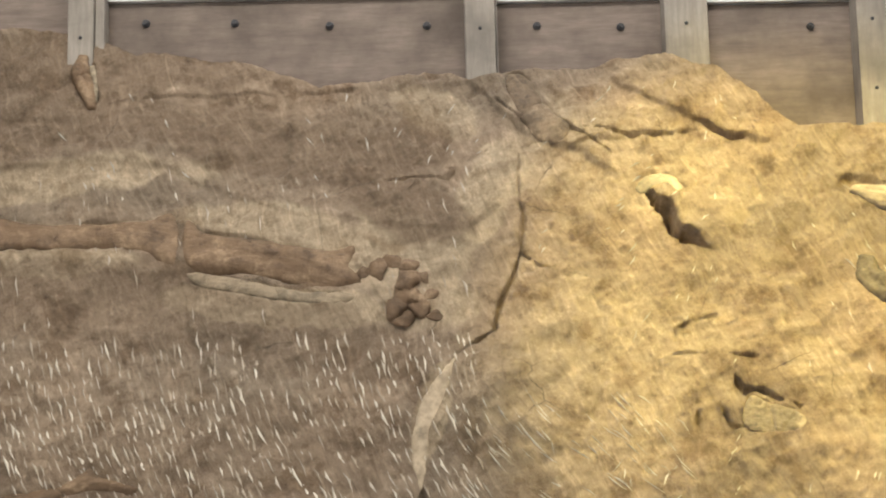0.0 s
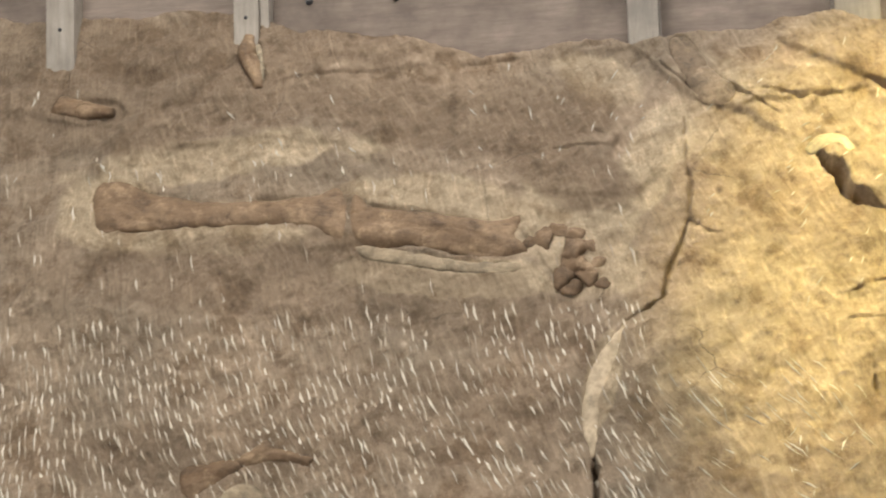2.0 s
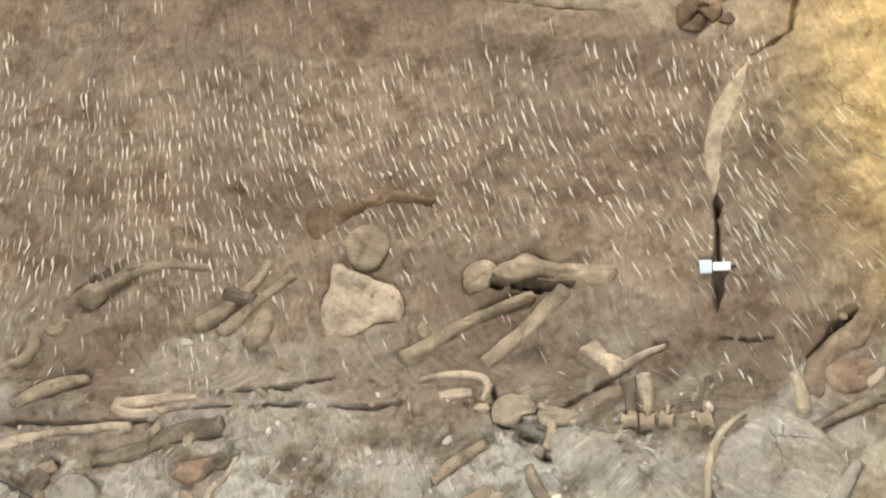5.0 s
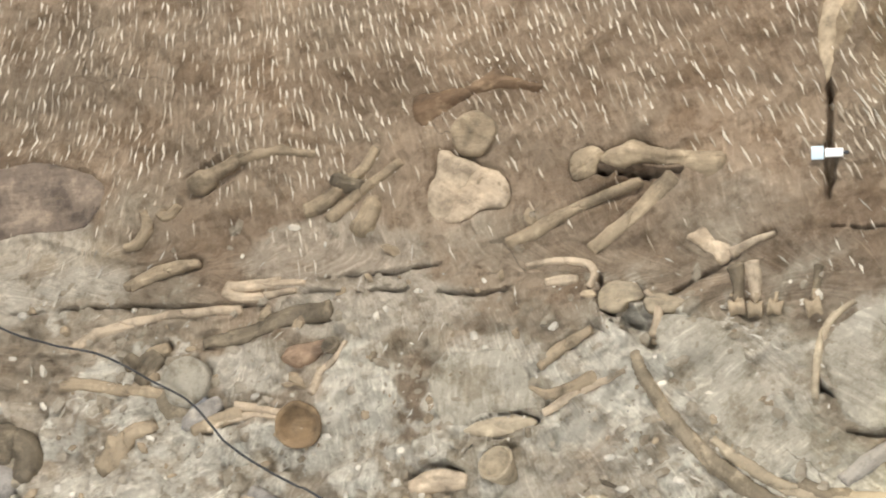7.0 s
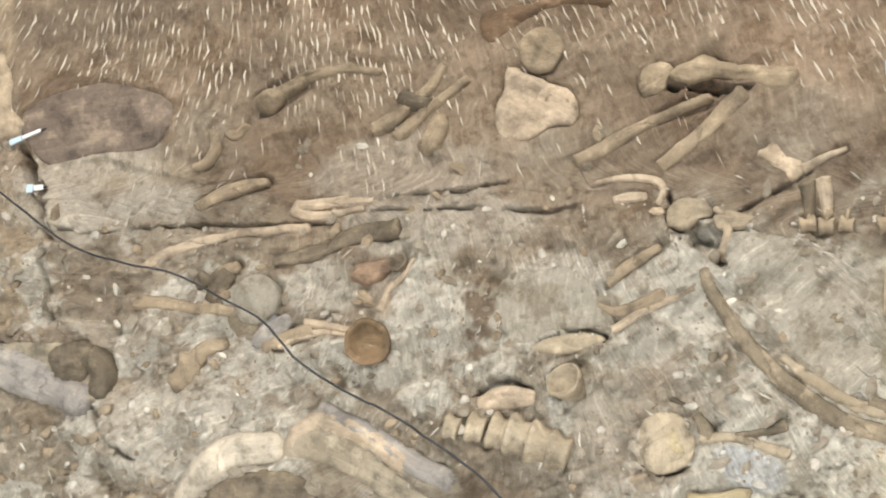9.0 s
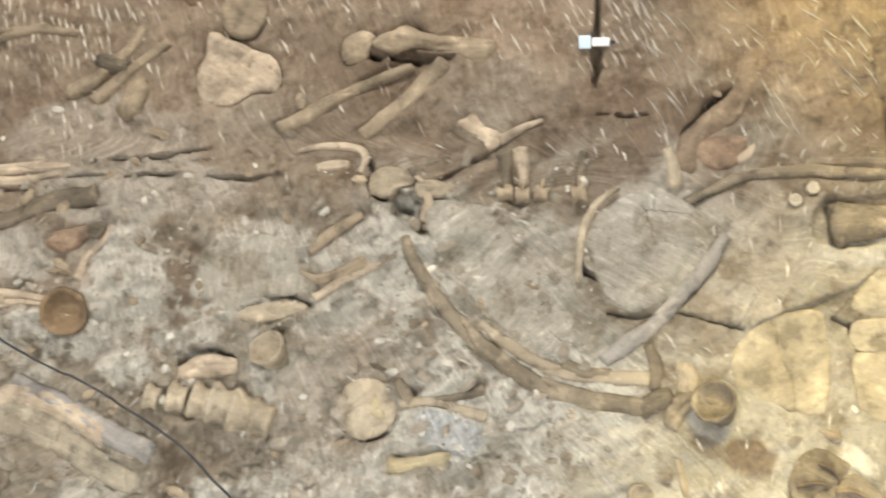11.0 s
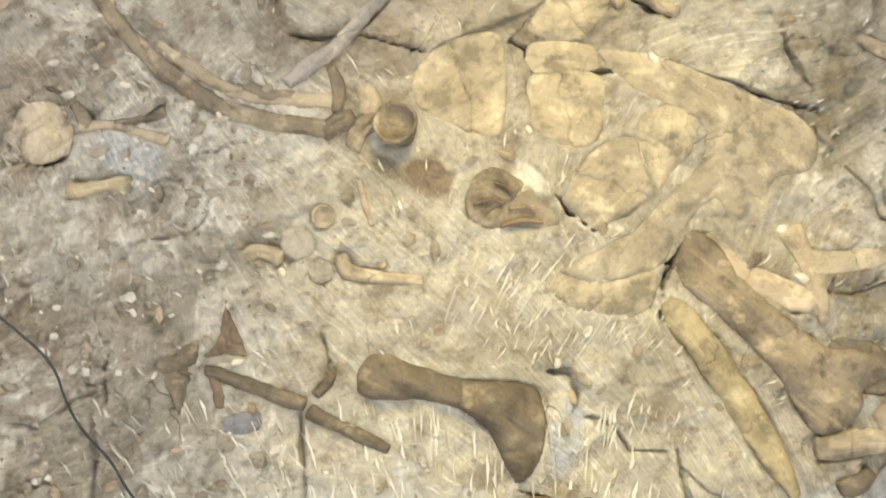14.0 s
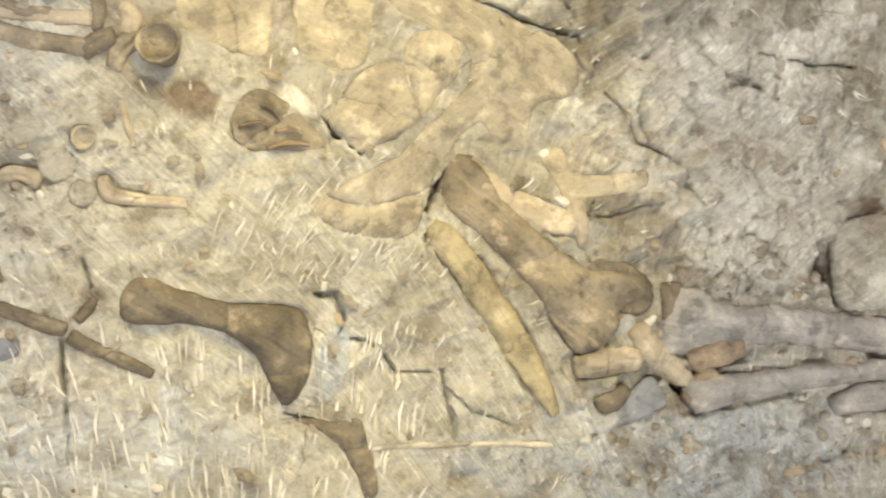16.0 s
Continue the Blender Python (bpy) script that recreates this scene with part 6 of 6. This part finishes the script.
for seed, (kind, name, label, look_of, high, line) in enumerate(SPECS):
    mat = STONES[look_of]
    category = "rock" if look_of in ("stone", "white", "slate") else "fossil bone"
    if kind == "bone":
        shaft(name, line, high, label, category, mat, seed)
    elif kind == "plate":
        size = np.ptp([p[0] for p in line]) * np.ptp([p[1] for p in line])
        flat_bone(name, line, high, label, category, mat, seed, size >= 0.03 and look_of not in ("stone", "lens", "plaster"))
    else:
        u, v, size = line[0]
        base, r = ground_at(u, v, SOFT), size / 2
        if kind == "vertebra":
            thing = on_face(tagged(new(name), label, category, "row of " + name + "s"), u, v)
            bm = bmesh.new()
            tilt = 0.25 * math.sin(seed * 2.3)
            lathe(bm, [(r * 0.5, -r * 0.82), (r * 0.95, -r * 0.8), (r, -r * 0.62), (r * 0.72, -r * 0.2), (r * 0.7, r * 0.2), (r, r * 0.62), (r * 0.95, r * 0.8), (r * 0.5, r * 0.82)], Vector((0, 0, base + r * 0.35)), Vector((1, tilt, 0)).normalized())
            roughen(bm, 0.12 * r, 1.2 / r, seed)
            part("centrum", bm, mat, thing)
            bm = bmesh.new()
            lathe(bm, [(r * 0.34, -0.1 * r), (r * 0.24, r * 0.5), (r * 0.2, r * 0.9), (r * 0.3, r * 1.25), (r * 0.12, r * 1.32)], Vector((0, r * 0.6, base + r * 0.25)), Vector((0.15, 1, 0)).normalized(), 10)
            roughen(bm, 0.1 * r, 1.6 / r, seed)
            part("neural_spine", bm, mat, thing)
        elif kind == "drum":
            bm = bmesh.new()
            lathe(bm, [(r * 0.5, -r * 0.5), (r * 0.93, -r * 0.48), (r, -r * 0.36), (r * 0.93, -r * 0.2), (r * 0.72, r * 0.1), (r * 0.76, r * 0.4), (r * 0.86, r * 0.52), (r * 0.5, r * 0.56)], Vector((0, 0, base + r * 0.05)), Vector((0.95, -0.25, -0.12)).normalized(), 28)
            roughen(bm, 0.07 * r, 1.6 / r, seed)
            on_face(tagged(finish(name, bm, mat), label, category, "row of " + name + "s"), u, v)
        elif kind == "mug":
            bm = bmesh.new()
            lathe(bm, [(r * 0.3, -r * 1.9), (r * 0.5, -r * 1.5), (r * 0.85, -r * 0.6), (r, -0.1 * r), (r * 0.97, 0.02 * r), (r * 0.84, 0.0), (r * 0.74, -r * 0.3), (r * 0.5, -r * 0.6)], Vector((0, 0, base + r * 1.05)), Vector((-0.3, 0.35, 0.85)).normalized(), 28)
            roughen(bm, 0.09 * r, 1.5 / r, seed)
            on_face(tagged(finish(name, bm, mat), label, category), u, v)
        elif kind == "lump":
            bm = bmesh.new()
            bmesh.ops.create_icosphere(bm, subdivisions=3, radius=r * 0.98, matrix=Matrix.Translation((0, 0, base)) @ pose(0, 0, 0, 0, 0, seed * 47) @ Matrix.Diagonal((1.15, 0.85, high * 0.95, 1)))
            roughen(bm, 0.34 * r, 1.0 / r, seed)
            roughen(bm, 0.15 * r, 2.6 / r, seed)
            on_face(tagged(finish(name, bm, mat), label, category, "wrist bones"), u, v)
        elif kind == "disc":
            bm = bmesh.new()
            lathe(bm, [(r * 1.0, -0.03), (r, high * r * 0.5), (r * 0.94, high * r * 0.85), (r * 0.8, high * r), (r * 0.55, high * r * 0.86), (r * 0.3, high * r * 0.9), (r * 0.1, high * r * 1.05)], Vector((0, 0, base)), Vector((0, 0, 1)), 28)
            roughen(bm, 0.10 * r, 1.3 / r, seed)
            on_face(tagged(finish(name, bm, mat), label, category), u, v)
        else:
            bm = bmesh.new()
            lathe(bm, [(r * 0.9, -0.03), (r, high * r * 0.6), (r * 0.96, high * r), (r * 0.84, high * r * 1.05), (r * 0.7, high * r * 0.75), (r * 0.5, high * r * 0.25), (r * 0.2, high * r * 0.1)], Vector((0, 0, base)), Vector((0.25, -0.25, 1)).normalized(), 28)
            roughen(bm, 0.10 * r, 1.2 / r, seed)
            on_face(tagged(finish(name, bm, mat), label, category), u, v)

# ---- chisel marks: slender pale cuts left by the diggers' tools ----


def chisel_marks():
    verts, faces = [], []
    made = []

    def finish_marks(name, label, mat):
        mesh = bpy.data.meshes.new(name)
        mesh.from_pydata(verts, [], faces)
        mesh.materials.append(mat)
        made.append(tagged(new(name, mesh), label, "chisel marks", kind="stuff"))
        verts.clear()
        faces.clear()

    pick = random.Random(11)

    def mark(u, v, length, width, angle):
        h = ground_at(u, v, HEIGHT)
        if h < ground_at(u, v) - 0.012:
            return
        a, b = math.sin(angle), math.cos(angle)
        k = len(verts)
        bend = pick.uniform(-0.9, 0.9) * min(1.0, length / 0.08)
        for s, t, up in ((-0.5, 0, 0.0), (0.1, -0.5 + bend, 0.0), (0.5, 0, 0.0), (0.1, 0.5 + bend, 0.0), (0.15, bend, 0.0045)):
            p, q = u + s * length * a + t * width * b, v + s * length * b - t * width * a
            verts.append(FACE @ Vector((p, q, ground_at(p, q, HEIGHT) + up + (0.002 if s != 0.5 else 0.004))))
        faces.extend(((k, k + 1, k + 4), (k + 1, k + 2, k + 4), (k + 2, k + 3, k + 4), (k + 3, k, k + 4)))

    def at_zone(grid, u, v):
        return ground_at(u, v, grid)

    # rows of strokes, one below the other, fanning out from the left
    v = -0.78
    while v < 1.5:
        u = -4.6 + pick.uniform(0, 0.03)
        while u < 0.1:
            u += pick.uniform(0.022, 0.042)
            p, q = u, v + pick.gauss(0, 0.012) + 0.03 * math.sin(u * 5) + 0.03 * at_zone(WARP, u, v)
            strong = 0.95 if -0.45 < q < 0.62 else 0.3 if q < 0.62 else 0.16
            strong *= 0.75 + 0.5 * at_zone(WARP2, p, q)
            if q < -0.2 and -1.9 < p < -0.2:
                strong *= 0.3
            if pick.random() > strong:
                continue
            fan = max(-0.45, min(0.6, -(p + 2.85) * 0.36))
            low = max(0.0, min(1.0, (0.6 - q) / 0.5))
            lean = low * fan - 0.2 * (1 - low) + 0.07 * at_zone(WARP, p, q) + pick.gauss(0, 0.05)
            mark(p, q, pick.uniform(0.045, 0.11), pick.uniform(0.006, 0.0125), lean)
        v += 0.074
    finish_marks("chisel_marks", "countless slender pale chisel cuts in rows on sandstone", CHISEL)
    # slanting strokes beside the filled seam
    for _ in range(160):
        p, q = pick.uniform(0.0, 0.95), pick.uniform(-0.75, 0.35)
        mark(p, q, pick.uniform(0.05, 0.14), pick.uniform(0.004, 0.008), -0.55 + 0.3 * at_zone(WARP, p, q) + pick.gauss(0, 0.08))
    # long pale strokes fanning out on the smooth lower rock
    for _ in range(420):
        p, q = pick.uniform(-0.7, 1.3), pick.uniform(-3.5, -2.75)
        mark(p, q, pick.uniform(0.06, 0.17), pick.uniform(0.006, 0.014), 0.5 * (p - 0.4) + 0.2 * at_zone(WARP, p, q) + pick.gauss(0, 0.07))
    for _ in range(130):
        p, q = pick.uniform(0.5, 1.5), pick.uniform(-2.6, -2.2)
        mark(p, q, pick.uniform(0.05, 0.14), pick.uniform(0.005, 0.010), 0.55 + 0.5 * (p - 0.9) + pick.gauss(0, 0.12))
    # looser strokes on the rest of the face
    for _ in range(3600):
        p, q = pick.uniform(-4.4, 3.4), pick.uniform(-3.5, 1.9)
        if -0.7 < q < 1.3 and p < 0.4:
            continue
        if q > -0.7 and pick.random() < 0.6:
            continue
        if at_zone(WARP2, p, q) < pick.uniform(-0.9, 0.5):
            continue
        lean = 0.9 * math.sin(1.7 * p + 0.6 * q) + 0.5 * at_zone(WARP, p, q) + pick.gauss(0, 0.15)
        mark(p, q, pick.uniform(0.025, 0.09), pick.uniform(0.005, 0.010), lean)
    finish_marks("faint_chisel_marks", "faint slender chisel cuts scattered over the sandstone", CHISEL_SOFT)
    return made


chisel_marks()

# ---- loose chips and crumbs of stone and bone lying in the rubble ----


def rubble_chips(name, label, mat, count, seed, small, large):
    pick = random.Random(seed)
    verts, faces = [], []
    made = 0
    while made < count:
        u, v = pick.uniform(-4.3, 3.3), pick.uniform(-3.5, -0.55)
        left = v < -0.8 and u < -0.1
        right = u > 1.9 and v < -2.55
        if not (left or right) and pick.random() > 0.16:
            continue
        if ground_at(u, v, WARP2) < pick.uniform(-1.2, 0.4):
            continue
        made += 1
        size = small + (large - small) * pick.random() ** 3
        spin, long = pick.uniform(0, math.pi), pick.uniform(1.0, 2.2)
        k, n = len(verts), 6
        base = ground_at(u, v, HEIGHT)
        for up, s in ((-0.4, 1.0), (0.35, 0.9), (0.6, 0.45)):
            for i in range(n):
                a = 2 * math.pi * i / n
                r = size * s * pick.uniform(0.7, 1.15)
                x, y = r * long * math.cos(a), r * math.sin(a)
                verts.append(FACE @ Vector((u + x * math.cos(spin) - y * math.sin(spin), v + x * math.sin(spin) + y * math.cos(spin), base + size * up * pick.uniform(0.7, 1.2))))
        for ring in (0, 1):
            for i in range(n):
                a, b = k + ring * n + i, k + ring * n + (i + 1) % n
                faces.append((a, b, b + n, a + n))
        faces.append(tuple(k + 2 * n + i for i in range(n)))
    mesh = bpy.data.meshes.new(name)
    mesh.from_pydata(verts, [], faces)
    mesh.materials.append(mat)
    return tagged(new(name, mesh), label, "rubble", kind="stuff")


rubble_chips("rubble", "scattered pale sandstone chips lodged on the rock face", STONES["chip"], 3000, 3, 0.005, 0.03)
rubble_chips("white_rubble", "scattered whitish stone crumbs lodged on the rock face", STONES["white"], 1100, 8, 0.004, 0.022)
rubble_chips("bone_crumbs", "scattered brown fossil crumbs lodged on the rock face", STONES["warm"], 700, 4, 0.005, 0.028)

# ---- cable, gauges and tags on the rock ----


def cable(label, line, radius):
    pts = curve_through([(u, v, 0) for u, v in line], 6)
    data = bpy.data.curves.new("cable", "CURVE")
    data.dimensions, data.bevel_depth, data.bevel_resolution = "3D", radius, 2
    spline = data.splines.new("POLY")
    spline.points.add(len(pts) - 1)
    for point, p in zip(spline.points, pts):
        point.co = (*(FACE @ Vector((p[0], p[1], max(ground_at(p[0], p[1]), ground_at(p[0], p[1], SOFT)) + 0.075))), 1)
    data.materials.append(RUBBER)
    return tagged(new("cable", data), label, "cable")


cable("thin black cable hanging over the rock", [(-4.051, -0.614), (-3.896, -0.762), (-3.673, -0.907), (-3.459, -1.035), (-3.203, -1.111), (-2.985, -1.148), (-2.740, -1.256), (-2.553, -1.348), (-2.365, -1.518), (-2.114, -1.648), (-2.044, -1.674), (-1.758, -1.827), (-1.570, -1.959), (-1.298, -2.225), (-1.173, -2.344), (-0.920, -2.567), (-0.811, -2.789), (-0.673, -2.972), (-0.523, -3.201), (-0.373, -3.402)], 0.005)


def gauge(label, u, v, degrees, long, wide):
    """A small crack gauge: a white plate, a pale blue plate and a pin."""
    thing = tagged(new("crack_gauge"), label, "gauge")
    thing.matrix_world = FACE @ Matrix.Translation((u, v, ground_at(u, v) + 0.012)) @ pose(0, 0, 0, 0, 0, degrees)
    bm = bmesh.new()
    box(bm, 0.004, long * 0.62, -wide * 0.32, wide * 0.32, 0, 0.012, 0.002)
    part("slider", bm, TAG_WHITE, thing)
    bm = bmesh.new()
    box(bm, -long * 0.4, 0.0, -wide / 2, wide / 2, 0.002, 0.012, 0.002)
    part("scale_plate", bm, TAG_BLUE, thing, "pale blue plate")
    bm = bmesh.new()
    box(bm, long * 0.62, long * 0.8, -wide * 0.12, wide * 0.12, 0.002, 0.008, 0.001)
    part("pin", bm, IRON, thing)
    return thing


gauge("small white crack gauge with a pale blue plate", -0.128, -0.355, 0, 0.114, 0.053)
gauge("small white crack gauge across a dark gap", -3.734, -0.758, 4, 0.082, 0.036)
gauge("small white rod gauge at a plaster seam", -3.828, -0.526, 20, 0.156, 0.026)
